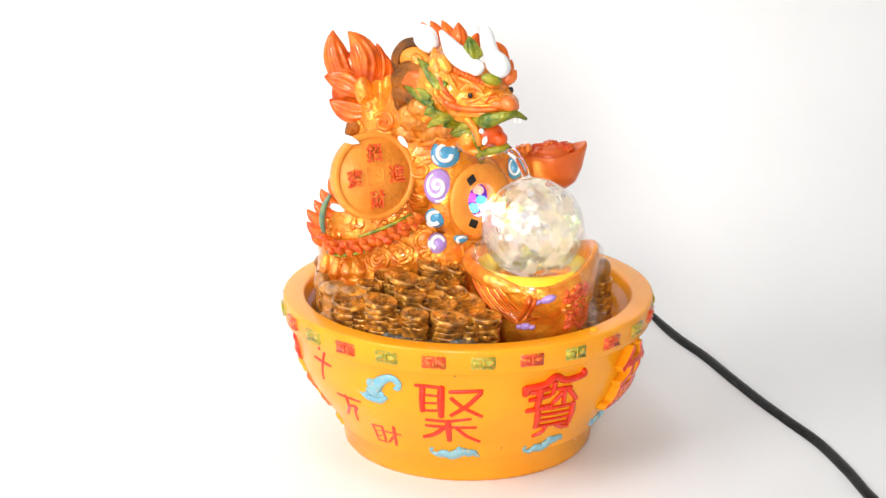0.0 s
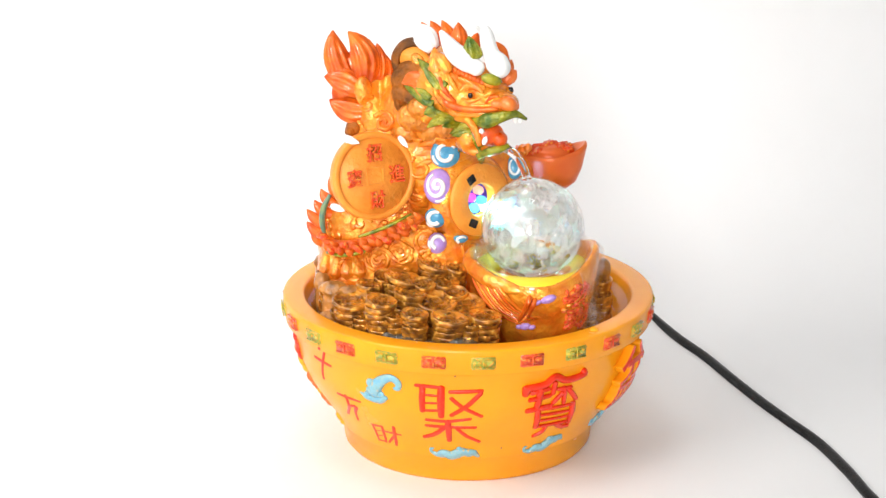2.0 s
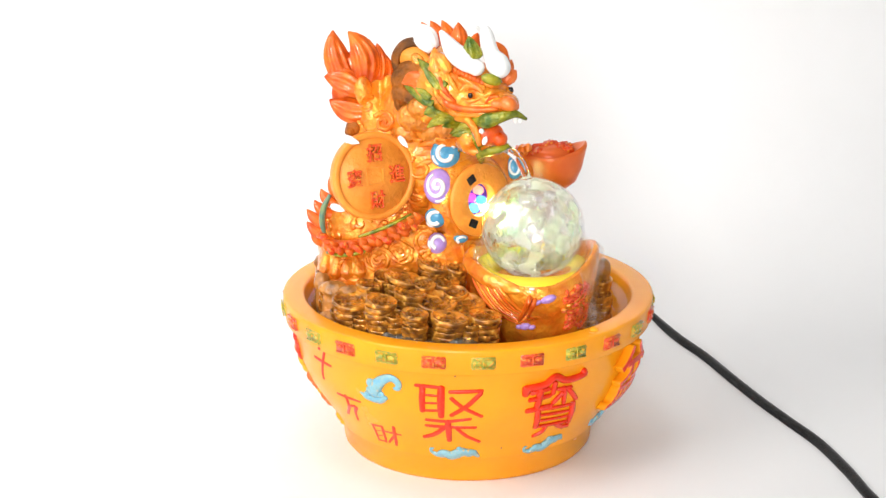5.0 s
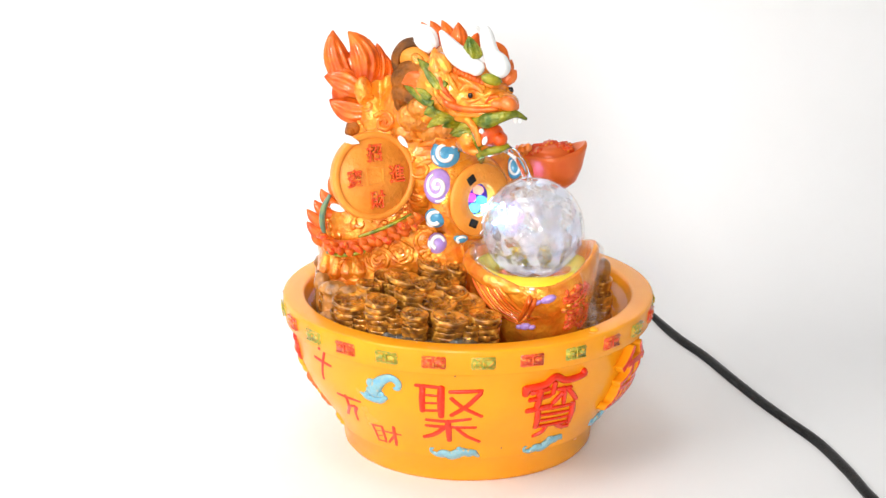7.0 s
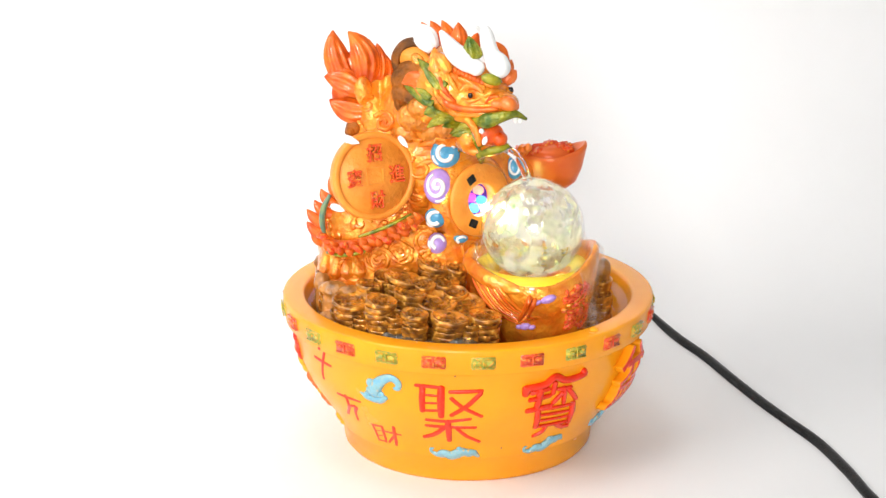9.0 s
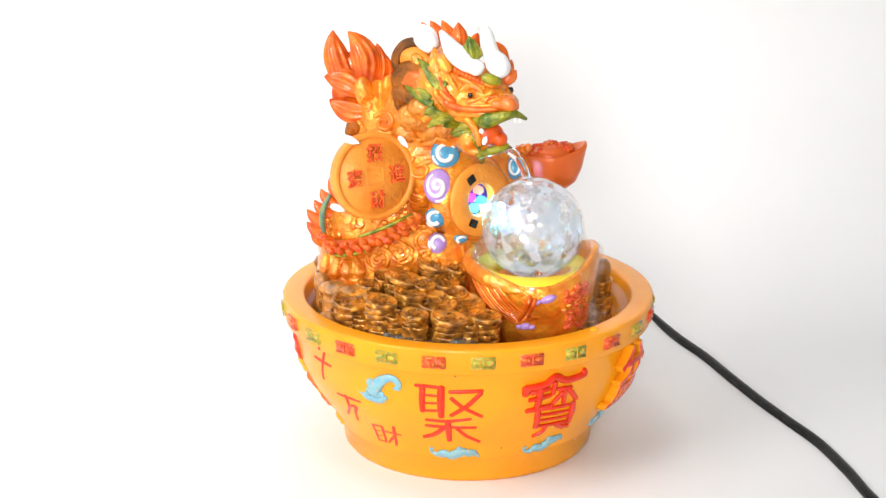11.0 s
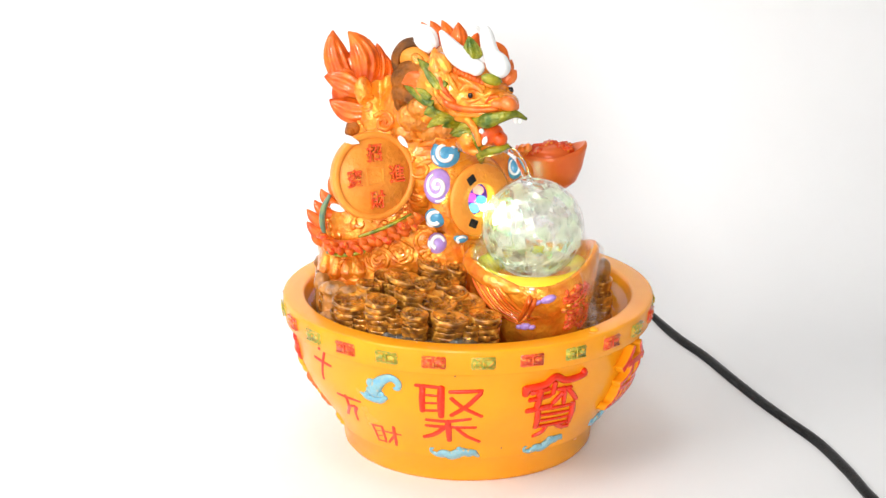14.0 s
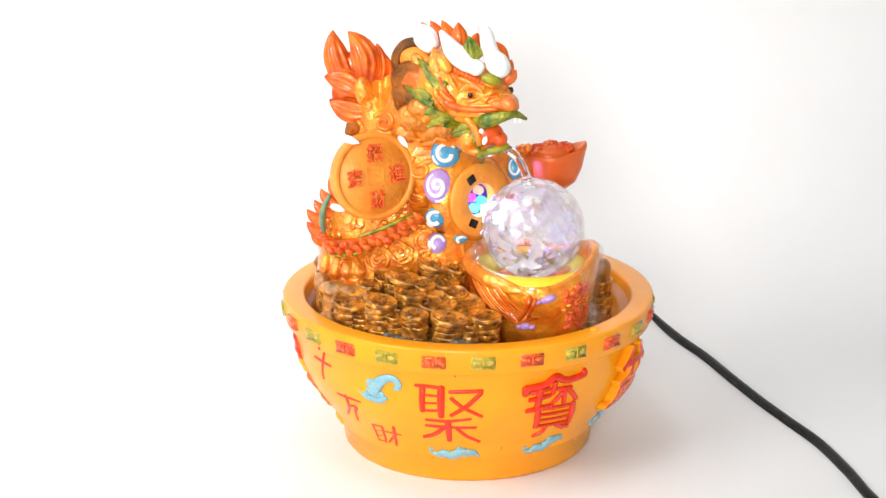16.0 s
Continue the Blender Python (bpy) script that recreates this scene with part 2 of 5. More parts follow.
def glyph(char, width, height, depth, cuts=1, bold=0.0):
    """A solid character, centred, facing z, its back at z = 0. Material 0 on the face, 1 on the sides."""
    c = bpy.data.curves.new("glyph", "FONT")
    c.body, c.extrude, c.offset = char, 0.5, bold - 0.014
    c.bevel_depth, c.bevel_resolution = 0.018, 1
    ob = bpy.data.objects.new("glyph", c)
    scene.collection.objects.link(ob)
    me = bpy.data.meshes.new_from_object(ob.evaluated_get(bpy.context.evaluated_depsgraph_get()))
    bpy.data.objects.remove(ob)
    bm = bmesh.new()
    bm.from_mesh(me)
    bmesh.ops.remove_doubles(bm, verts=bm.verts, dist=1e-5)
    xs, ys = [v.co.x for v in bm.verts], [v.co.y for v in bm.verts]
    cx, cy, sx, sy = (min(xs) + max(xs)) / 2, (min(ys) + max(ys)) / 2, max(xs) - min(xs), max(ys) - min(ys)
    for v in bm.verts:
        v.co = Vector(((v.co.x - cx) / sx * width, (v.co.y - cy) / sy * height, (min(1.0, max(0.0, v.co.z + 0.5)) + max(0.0, v.co.z - 0.5) * 14) * depth))
    bmesh.ops.triangulate(bm, faces=bm.faces)
    for _ in range(cuts):
        long = [e for e in bm.edges if e.calc_length() > 0.004]
        if long:
            bmesh.ops.subdivide_edges(bm, edges=long, cuts=1)
            bmesh.ops.triangulate(bm, faces=bm.faces)
    for f in bm.faces:
        f.normal_update()
        f.material_index = 0 if f.normal.z > 0.3 else 1
    return bm


# ---- setting ----
def paper_sweep():
    bm = bmesh.new()
    prof = [(-0.75, 0.0), (-0.3, 0.0), (0.0, 0.0), (0.16, 0.0)]
    prof += [(0.16 + 0.22 * math.sin(a), 0.22 - 0.22 * math.cos(a)) for a in np.linspace(0, math.pi / 2, 40)[1:]]
    prof += [(0.38, 0.5), (0.38, 1.1)]
    for x in (-0.9, 0.9):
        for y, z in prof:
            bm.verts.new((x, y, z))
    bm.verts.ensure_lookup_table()
    n = len(prof)
    for i in range(n - 1):
        bm.faces.new((bm.verts[i], bm.verts[i + 1], bm.verts[n + i + 1], bm.verts[n + i]))
    ob = part("backdrop", bm, PAPER)
    s = ob.modifiers.new("thickness", "SOLIDIFY")
    s.thickness, s.offset = 0.002, -1
    return tagged(ob, "white paper sweep curving up behind the fountain", "backdrop", kind="structure")


def room():
    def slab(name, lo, hi, label):
        bm = bmesh.new()
        c = [(a + b) / 2 for a, b in zip(lo, hi)]
        block(bm, Matrix.Translation(c), *[b - a for a, b in zip(lo, hi)])
        return tagged(part(name, bm, WALL, smooth=False), label, name.split("_")[0], kind="structure")
    slab("tabletop", (-1.0, -0.8, -0.05), (1.0, 0.42, -0.006), "plain white tabletop under the paper")
    slab("floor", (-1.3, -2.7, -0.12), (2.1, 1.0, -0.05), "pale plain floor of the room")
    slab("ceiling", (-1.3, -2.7, 2.4), (2.1, 1.0, 2.5), "plain white ceiling")
    slab("wall_back", (-1.2, 0.9, -0.05), (2, 1.0, 2.4), "plain pale grey wall")
    slab("wall_front", (-1.2, -2.7, -0.05), (2, -2.6, 2.4), "plain pale grey wall")
    slab("wall_right", (2, -2.7, -0.05), (2.1, 1.0, 2.4), "plain pale grey wall")
    slab("wall_left", (-1.3, -2.7, -0.05), (-1.2, 1.0, 2.4), "plain pale grey wall")


paper_sweep()
room()

# ---- basin ----
PROFILE = [(0.064, 0), (0.068, 0.005), (0.0690, 0.0150), (0.0714, 0.0166), (0.0722, 0.0185), (0.0748, 0.024), (0.081, 0.033), (0.088, 0.044), (0.093, 0.057), (0.0950, 0.0722), (0.0953, 0.0726), (0.0988, 0.0734), (0.0992, 0.0739), (0.1003, 0.0858)]


def bowl_radius(z):
    return float(np.interp(z, [p[1] for p in PROFILE], [p[0] for p in PROFILE]))


def wrap(bm, degrees, z0):
    """Bend a flat relief round the bowl's wall, its middle at that angle from the front and height."""
    r0 = bowl_radius(z0)
    for v in bm.verts:
        u, h, w = v.co
        z = z0 + h
        a = radians(degrees) + u / r0
        r = bowl_radius(z) + w - 0.0006
        v.co = Vector((r * math.sin(a), -r * math.cos(a), z))
    return bm


basin = thing("fountain_basin", "yellow-orange resin bowl with raised red characters and coloured tiles", "bowl")
bm = bmesh.new()
lathe(bm, [(0.0005, 0.004), (0.058, 0.004), (0.060, 0.0005)] + PROFILE + [(0.1002, 0.0865), (0.0998, 0.0870), (0.0990, 0.0872), (0.0902, 0.0872), (0.0892, 0.0870), (0.0887, 0.0864),
           (0.0880, 0.0845), (0.0865, 0.070), (0.080, 0.048), (0.066, 0.034), (0.0005, 0.030)], 160)
part("bowl", bm, BOWL, basin)

bm = bmesh.new()
lump(bm, (0.0640, -0.0690, 0.0872), (0.0023, 0.0020, 0.0016), seg=14)
part("resin_nub", bm, BOWL, basin, "small resin nub on the rim")

for deg, z in ((-4.5, 0.0715), (13.0, 0.0235), (38.0, 0.030)):
    bm = bmesh.new()
    lump(bm, (0, 0, 0.0004), (0.0006, 0.0006, 0.0004), seg=8)
    part("speck", wrap(bm, deg, z), BROWN, basin, "tiny brown speck")


def band_tile(k):
    bm = bmesh.new()
    block(bm, Matrix.Translation((0, 0, 0.0006)), 0.0125, 0.0066, 0.0012, 0.0004)
    for x in (-0.0032, 0.0032):
        lump(bm, (x, 0.0005, 0.0018), (0.0022, 0.0014, 0.0007), seg=10)
    for y in (-0.0026, 0.0026):
        block(bm, Matrix.Translation((0, y, 0.0018)), 0.0115, 0.0009, 0.0008, 0.0002)
    block(bm, Matrix.Translation((0, 0, 0.0018)), 0.0009, 0.0058, 0.0008, 0.0002)
    red = k % 2 == 1
    part("tile", wrap(bm, 3.9 + 14.4 * k, 0.0803), WORN_RED if red else TILE_GREEN, basin, "red raised tile" if red else "yellow-green raised tile")


for k in range(-12, 13):
    band_tile(k)

def brush(strokes, deg, z, material, label, swell=1.0, lift=0.0):
    """Rounded brush strokes (half width, then places along and up, in millimetres) raised on the bowl's wall."""
    bm = bmesh.new()
    for w, path in strokes:
        w *= 0.00128 * swell
        p = [Vector((u * 0.001, h * 0.001, lift)) for u, h in path]
        tube(bm, p, (w * 0.92, w, w * 0.96, w * 0.85), 10, 0.95, 7, (0, 0, 1))
        for q, k in ((p[0], 0.98), (p[-1], 0.9)):
            lump(bm, q, (w * k, w * k, w * 0.9), seg=10)
    return part("character", wrap(bm, deg, z), material, basin, label)


GATHER = ((1, ((-16.1, 15.9), (-9.7, 15.9), (-2.8, 15.5))), (1.5, ((-13.0, 14.3), (-14.0, 1.2))), (1.7, ((-3.7, 15.1), (-4.4, -1.4))), (0.8, ((-12.0, 10.9), (-4.6, 10.8))), (0.8, ((-12.3, 6.1), (-4.7, 6.5))), (0.9, ((-14.6, 1.1), (-4.4, 1.9))),
          (1.1, ((0.9, 13.4), (16.0, 14.2))), (1.2, ((15.5, 12.6), (8.5, 4.9), (1.1, -0.7))), (1.1, ((1.4, 9.6), (7.1, 4.2), (16.2, -1.3))), (1.0, ((-12.3, -4.7), (-1.7, -4.9), (10.5, -3.0))), (1.1, ((-13.0, -8.9), (-2.0, -9.0), (13.3, -9.0))),
          (1.6, ((-1.1, -5.6), (-1.4, -18.6))), (1.3, ((-3.6, -9.9), (-9.0, -14.6), (-16.0, -17.7))), (1.1, ((3.1, -9.6), (8.5, -15.2), (16.0, -19.6))))
TREASURE = ((1.7, ((-16.6, 13.1), (-16.7, 10.3))), (1.6, ((-16.0, 13.4), (-6.9, 14.2), (-1.1, 17.6), (5.4, 14.4), (15.7, 15.2), (15.8, 17.1))), (1.2, ((-13.2, 10.4), (-4.6, 11.3))), (1.2, ((-13.8, 6.2), (-3.6, 7.2))), (1.3, ((-14.2, -0.6), (-1.8, 0.8))),
            (1.5, ((-8.8, 11.3), (-9.6, -0.2))), (1.2, ((-1.0, 13.8), (-1.9, 8.5))), (1.2, ((-0.3, 2.5), (3.4, 7.4))), (1.1, ((4.5, 10.1), (6.1, 1.1))), (1.1, ((7.3, 8.8), (13.9, 1.5))), (0.9, ((1.2, 10.1), (8.6, 9.8))),
            (1.4, ((-8.6, -0.4), (-6.6, -12.8))), (1.4, ((12.7, -1.3), (16.2, -14.6))), (0.9, ((-7.9, -0.9), (12.4, -1.6))), (0.8, ((-7.8, -4.6), (13.0, -5.7))), (0.8, ((-7.3, -8.6), (14.4, -9.6))), (1.0, ((-6.9, -12.7), (15.4, -13.8))),
            (1.2, ((0.1, -14.3), (-1.0, -17.6), (-5.2, -19.6))), (1.2, ((7.5, -14.1), (12.0, -16.8), (17.0, -17.6))))
TEN = ((1.0, ((4.8, 10.3), (-0.1, -0.7), (-2.0, -9.6))), (0.9, ((-7.8, 0.9), (7.4, 0.1))))
SQUARE = ((0.85, ((-5.5, 6.1), (11.0, 6.1))), (1.0, ((1.0, 6.8), (0.6, 0.8), (-6.4, -7.0))), (0.95, ((0.3, 0.5), (6.4, 1.4), (2.8, -3.1), (0.6, -9.0))))
WEALTH = ((0.8, ((-6.4, 4.9), (0.5, 5.5))), (0.8, ((-6.1, 4.2), (-8.0, -6.4))), (0.9, ((0.2, 5.4), (-2.7, -6.2))), (0.6, ((-6.6, 0.8), (-1.3, 1.7))), (0.6, ((-7.4, -2.9), (-2.0, -1.9))), (0.7, ((-8.0, -6.2), (-2.4, -6.2))),
          (0.8, ((-0.1, 2.1), (9.9, 2.0))), (1.0, ((7.6, 6.8), (4.1, -6.6))), (0.8, ((6.3, 1.0), (-0.4, -6.0))))
brush(GATHER, -6.5, 0.0491, RED, "raised glossy red character")
brush(TREASURE, 28.2, 0.0498, BOWL, "yellow moulded backing of a character", 1.12)
brush(TREASURE, 28.2, 0.0498, RED, "raised glossy red character", 1.0, 0.0011)
brush(TEN, -54.4, 0.0642, RED, "small raised red character")
brush(SQUARE, -46.3, 0.0419, RED, "small raised red character")
brush(WEALTH, -34.1, 0.0279, RED, "small raised red character")
part("character", wrap(glyph("盆", 0.0290, 0.0365, 0.0048, 3, 0.014), *(63.0, 0.0540)), [RED, BOWL], basin, "thick raised character with a red face", smooth=False)


def wing_relief(deg, z, s, material, spin):
    """Little bat in flight: wavy outspread wings with hooked tips, lumpy body, two ears."""
    bm = bmesh.new()
    tube(bm, [(-0.0122, -0.0004, 0.0006), (-0.0126, 0.0022, 0.0007), (-0.0108, 0.0028, 0.0006)], [0.0010, 0.0008, 0.0005], 8, face=(0, 0, 1))
    tube(bm, [(-0.0122, -0.0002, 0.0006), (-0.0092, -0.0012, 0.0009), (-0.0060, 0.0002, 0.0010), (-0.0020, -0.0012, 0.0012), (0.0016, 0.0006, 0.0012), (0.0056, 0.0012, 0.0010), (0.0092, 0.0008, 0.0009), (0.0124, -0.0022, 0.0005)],
         [0.0010, 0.0017, 0.0024, 0.0028, 0.0030, 0.0025, 0.0021, 0.0008], 10, 0.7, face=(0, 0, 1))
    for x, y, rx, ry in ((-0.0070, -0.0014, 0.0020, 0.0014), (-0.0026, -0.0024, 0.0022, 0.0014), (0.0022, 0.0030, 0.0014, 0.0016), (0.0040, 0.0026, 0.0012, 0.0013), (0.0012, -0.0016, 0.0018, 0.0013), (0.0070, -0.0004, 0.0020, 0.0013), (0.0098, 0.0016, 0.0012, 0.0009)):
        lump(bm, (x, y, 0.0006), (rx * 1.25, ry * 1.3, 0.0017), seg=10)
    bmesh.ops.transform(bm, matrix=Matrix.Rotation(radians(spin), 4, "Z") @ Matrix.Scale(s, 4), verts=bm.verts)
    part("bat_relief", wrap(bm, deg, z), material, basin, "pale blue painted bat")


wing_relief(-5.6, 0.0205, 1.0, PALE_BLUE, 0)
wing_relief(32.4, 0.0215, 0.95, PALE_BLUE, 10)
wing_relief(70.5, 0.0245, 0.95, PALE_BLUE, 14)
wing_relief(88.0, 0.071, 0.8, PALE_BLUE, 40)
for deg, z, r, mat in ((-76, 0.0600, 0.0030, RED), (-78, 0.0520, 0.0034, BOWL), (-80, 0.0650, 0.0028, RED), (-74, 0.0440, 0.0030, CORAL), (-76, 0.0380, 0.0026, BOWL), (-72, 0.0330, 0.0026, CORAL), (-70, 0.0220, 0.0024, BOWL),
                       (-83, 0.0560, 0.0032, CORAL), (-84, 0.0690, 0.0026, PALE_BLUE)):
    bm = bmesh.new()
    lump(bm, (0, 0, 0.0005), (r * 0.8, r * 1.3, r * 0.7), seg=12)
    lump(bm, (r * 0.7, -r, 0.0005), (r * 0.6, r * 0.8, r * 0.6), seg=10)
    part("side_relief", wrap(bm, deg, z), mat, basin, "small painted raised ornament")

bm = bmesh.new()
tube(bm, [(-0.0140, -0.0050, 0.0005), (-0.0098, -0.0068, 0.0009), (-0.0020, -0.0072, 0.0010), (0.0030, -0.0044, 0.0006)], [0.0006, 0.0018, 0.0022, 0.0010], 10, 0.7, face=(0, 0, 1))
tube(bm, [(-0.0055, -0.0040, 0.0008), (-0.0022, 0.0018, 0.0010), (0.0020, 0.0058, 0.0010), (0.0066, 0.0074, 0.0010), (0.0100, 0.0052, 0.0009), (0.0098, 0.0022, 0.0008), (0.0074, 0.0014, 0.0006)],
     [0.0036, 0.0036, 0.0026, 0.0021, 0.0020, 0.0017, 0.0009], 10, 0.55, face=(0, 0, 1))
for x, y, r in ((-0.0062, 0.0022, 0.0028), (-0.0068, -0.0026, 0.0030), (-0.0012, -0.0040, 0.0032), (-0.0092, -0.0050, 0.0020)):
    lump(bm, (x, y, 0.0004), (r, r, 0.0015), seg=12)
part("cloud_relief", wrap(bm, -28.9, 0.0599), PALE_BLUE, basin, "pale blue curled cloud")


# ---- glass ball, cup ----
BALL = Vector((0.0336, -0.0300, 0.1301))
CUP = Vector((BALL.x, BALL.y, 0))
cup = thing("ingot_cup", "orange-gold ingot-shaped cup with red and lilac relief", "cup", at=(0, 0, 0))


def cup_shape(p, a):
    k = max(0.0, (p.z - 0.085) / 0.030)
    end = math.cos(a) ** 2
    lean = 0.0045 * (1 - min(1.0, max(0.0, (p.z - 0.06) / 0.05)))
    dip = 0.0048 * k * max(0.0, -math.sin(a)) ** 2
    return Vector((CUP.x + lean + p.x * (1 + 0.05 * k * end), CUP.y + p.y, p.z - dip + (0.0070 + 0.0030 * math.cos(a)) * k * end ** 1.4))


bm = bmesh.new()
lathe(bm, [(0.0005, 0.045), (0.021, 0.045), (0.0228, 0.060), (0.0250, 0.074), (0.0276, 0.084), (0.0310, 0.096), (0.0334, 0.1055), (0.0335, 0.1118), (0.0318, 0.1130), (0.0302, 0.1122),
           (0.0290, 0.108), (0.0265, 0.103), (0.0005, 0.1010)], 96, shape=cup_shape)
part("cup_body", bm, GOLD, cup)
bm = bmesh.new()
lathe(bm, [(0.0180, 0.1035), (0.0300, 0.1050), (0.0326, 0.1076), (0.0322, 0.1092), (0.0272, 0.1118), (0.0205, 0.1085)], 72, Matrix.Translation((CUP.x, CUP.y, 0)), ring_shaped=True)
part("seat_ring", bm, YELLOW, cup, "bright yellow ring under the ball")
bm = bmesh.new()
tube(bm, [CUP + Vector((0.0335 * math.cos(radians(a)), 0.0322 * math.sin(radians(a)), z)) for a, z in ((155, 0.1165), (190, 0.1135), (220, 0.1098), (245, 0.1072), (262, 0.1050), (272, 0.1010))],
     (0.0020, 0.0040, 0.0042, 0.0034, 0.0022, 0.0010), 14, 0.7)
part("robe_hem", bm, GOLD, cup, "rolled gold hem over the yellow ring")

ball = thing("glass_ball", "crackled clear glass ball spinning on the cup", "ball", at=BALL)
bm = bmesh.new()
lump(bm, (0, 0, 0), 0.0271, seg=64)
part("shell", bm, GLASS, ball)
bm = bmesh.new()
rnd = random.Random(4)
for _ in range(460):
    d = Vector((rnd.gauss(0, 1), rnd.gauss(0, 1), rnd.gauss(0, 1))).normalized()
    lean = (d + Vector((rnd.gauss(0, 1), rnd.gauss(0, 1), rnd.gauss(0, 1))) * 0.45).normalized()
    m = aim(d * rnd.uniform(0.0215, 0.0260), lean, spin=rnd.uniform(0, 360))
    s, thin = rnd.uniform(0.0008, 0.0030), rnd.uniform(0.18, 0.5)
    ring = []
    for j in range(7):
        a = j * 2 * math.pi / 7 + rnd.uniform(-0.3, 0.3)
        p = m @ Vector((s * math.cos(a) * rnd.uniform(0.6, 1), s * thin * math.sin(a) * rnd.uniform(0.6, 1), rnd.uniform(-0.12, 0.12) * s))
        if p.length > 0.0267:
            p *= 0.0267 / p.length
        ring.append(bm.verts.new(p))
    c = bm.verts.new(m.translation * 0.985)
    for j in range(7):
        bm.faces.new((ring[j], ring[(j + 1) % 7], c))
tagged(part("cracks", bm, CRACK, ball, "white crackle flakes inside the glass", smooth=False), kind="stuff")

bm = bmesh.new()
bmesh.ops.create_icosphere(bm, subdivisions=4, radius=0.0263)
for v in bm.verts:
    v.co *= 1 + 0.018 * noise.noise(v.co * 180) + 0.016 * noise.noise(v.co * 420)
part("core", bm, CORE, ball, "milky shattered heart of the glass")

# ---- dragon ----
dragon = thing("dragon_figurine", "orange-gold painted resin dragon seated on coins in the bowl", "figurine")
bm = bmesh.new()
for c, r in (((-0.0092, 0.0140, 0.1272), (0.025, 0.026, 0.036)), ((0.0045, 0.0260, 0.1283), (0.022, 0.0175, 0.030)), ((-0.0147, 0.0080, 0.1549), (0.024, 0.024, 0.026)), ((-0.0394, 0.0120, 0.1220), (0.030, 0.028, 0.034)),
             ((-0.0579, 0.0120, 0.1188), (0.021, 0.024, 0.026)), ((-0.0330, 0.0120, 0.1633), (0.026, 0.022, 0.026)), ((-0.0268, 0.0080, 0.1830), (0.022, 0.020, 0.024)),
             ((-0.0483, 0.0180, 0.1712), (0.016, 0.016, 0.022)), ((-0.0702, 0.0100, 0.1098), (0.012, 0.018, 0.018)), ((-0.0546, 0.0000, 0.1000), (0.022, 0.018, 0.016)),
             ((-0.0699, 0.0000, 0.1000), (0.012, 0.014, 0.016)), ((-0.0330, -0.0040, 0.1077), (0.022, 0.016, 0.016)), ((0.0098, 0.0180, 0.1491), (0.018, 0.018, 0.020)),
             ((-0.0147, 0.0000, 0.1096), (0.024, 0.022, 0.020)), ((0.0221, 0.0180, 0.1491), (0.016, 0.012, 0.012)), ((-0.0147, 0.0040, 0.0825), (0.05, 0.035, 0.02)),
             ((-0.0518, 0.0040, 0.0825), (0.03, 0.035, 0.02)), ((-0.0117, 0.0000, 0.1803), (0.018, 0.018, 0.018))):
    lump(bm, c, r)
fuse(part("body", bm, GOLD, dragon))


# head
bm = bmesh.new()
for c, r, t in (((-0.0088, -0.0120, 0.2029), (0.022, 0.021, 0.017), (0, 0, 0)), ((0.0043, -0.0240, 0.1966), (0.021, 0.014, 0.0105), (0, 10, -35)), ((0.0172, -0.0360, 0.1983), (0.0085, 0.0085, 0.0065), (0, 0, 0)),
                ((0.0109, -0.0280, 0.2020), (0.012, 0.012, 0.0075), (0, 15, -35)), ((-0.0162, -0.0100, 0.1903), (0.018, 0.016, 0.010), (0, 0, 0)), ((0.0058, -0.0200, 0.2083), (0.014, 0.014, 0.008), (0, 0, 0)),
                ((-0.0201, 0.0000, 0.2078), (0.017, 0.016, 0.014), (0, 0, 0)), ((-0.0311, 0.0040, 0.2069), (0.009, 0.012, 0.012), (0, 0, 0)), ((0.0074, -0.0220, 0.1714), (0.012, 0.012, 0.004), (0, 0, -35)),
                ((0.0001, -0.0160, 0.1766), (0.008, 0.010, 0.010), (0, 0, 0))):
    lump(bm, c, r, t)
fuse(part("head", bm, GOLD, dragon), 0.001, 2)
HEAD, BODY, CUPB = bpy.data.objects["head"], bpy.data.objects["body"], bpy.data.objects["cup_body"]
SKINS = {}
SIGHT = Vector((0.0, 0.955, -0.296))


def cling(p, *on, lift=0.0):
    """The place on a moulded surface in front of p, and the outward normal there."""
    best = None
    for ob in on or (BODY, HEAD):
        if ob.name not in SKINS:
            bpy.context.view_layer.update()
            dg = bpy.context.evaluated_depsgraph_get()
            SKINS[ob.name] = BVHTree.FromObject(ob, dg)
        at, nor, _, hit = SKINS[ob.name].ray_cast(Vector(p) - SIGHT * 0.12, SIGHT)
        if at is not None and (best is None or at.y < best[0].y):
            best = (at.copy(), nor.copy())
    if best is None:
        return Vector(p), None
    at, nor = best
    return at + nor * lift, nor


def ridge(name, material, points, radii, on=(), lift=0.0, label="", parent=None, seg=8, n=5):
    """A modelled line laid along a moulded surface."""
    bm = bmesh.new()
    tube(bm, [cling(p, *on, lift=lift)[0] for p in points], radii, seg, n=n)
    return part(name, bm, material, parent or dragon, label)


def leaf(name, material, base, tip, width, thick=0.4, bend=(0, 0, 0), grooves=0.35, label="", parent=None, swell=0.45):
    bm = bmesh.new()
    petal(bm, base, tip, width, thick, bend, grooves, swell=swell)
    return part(name, bm, material, parent or dragon, label)


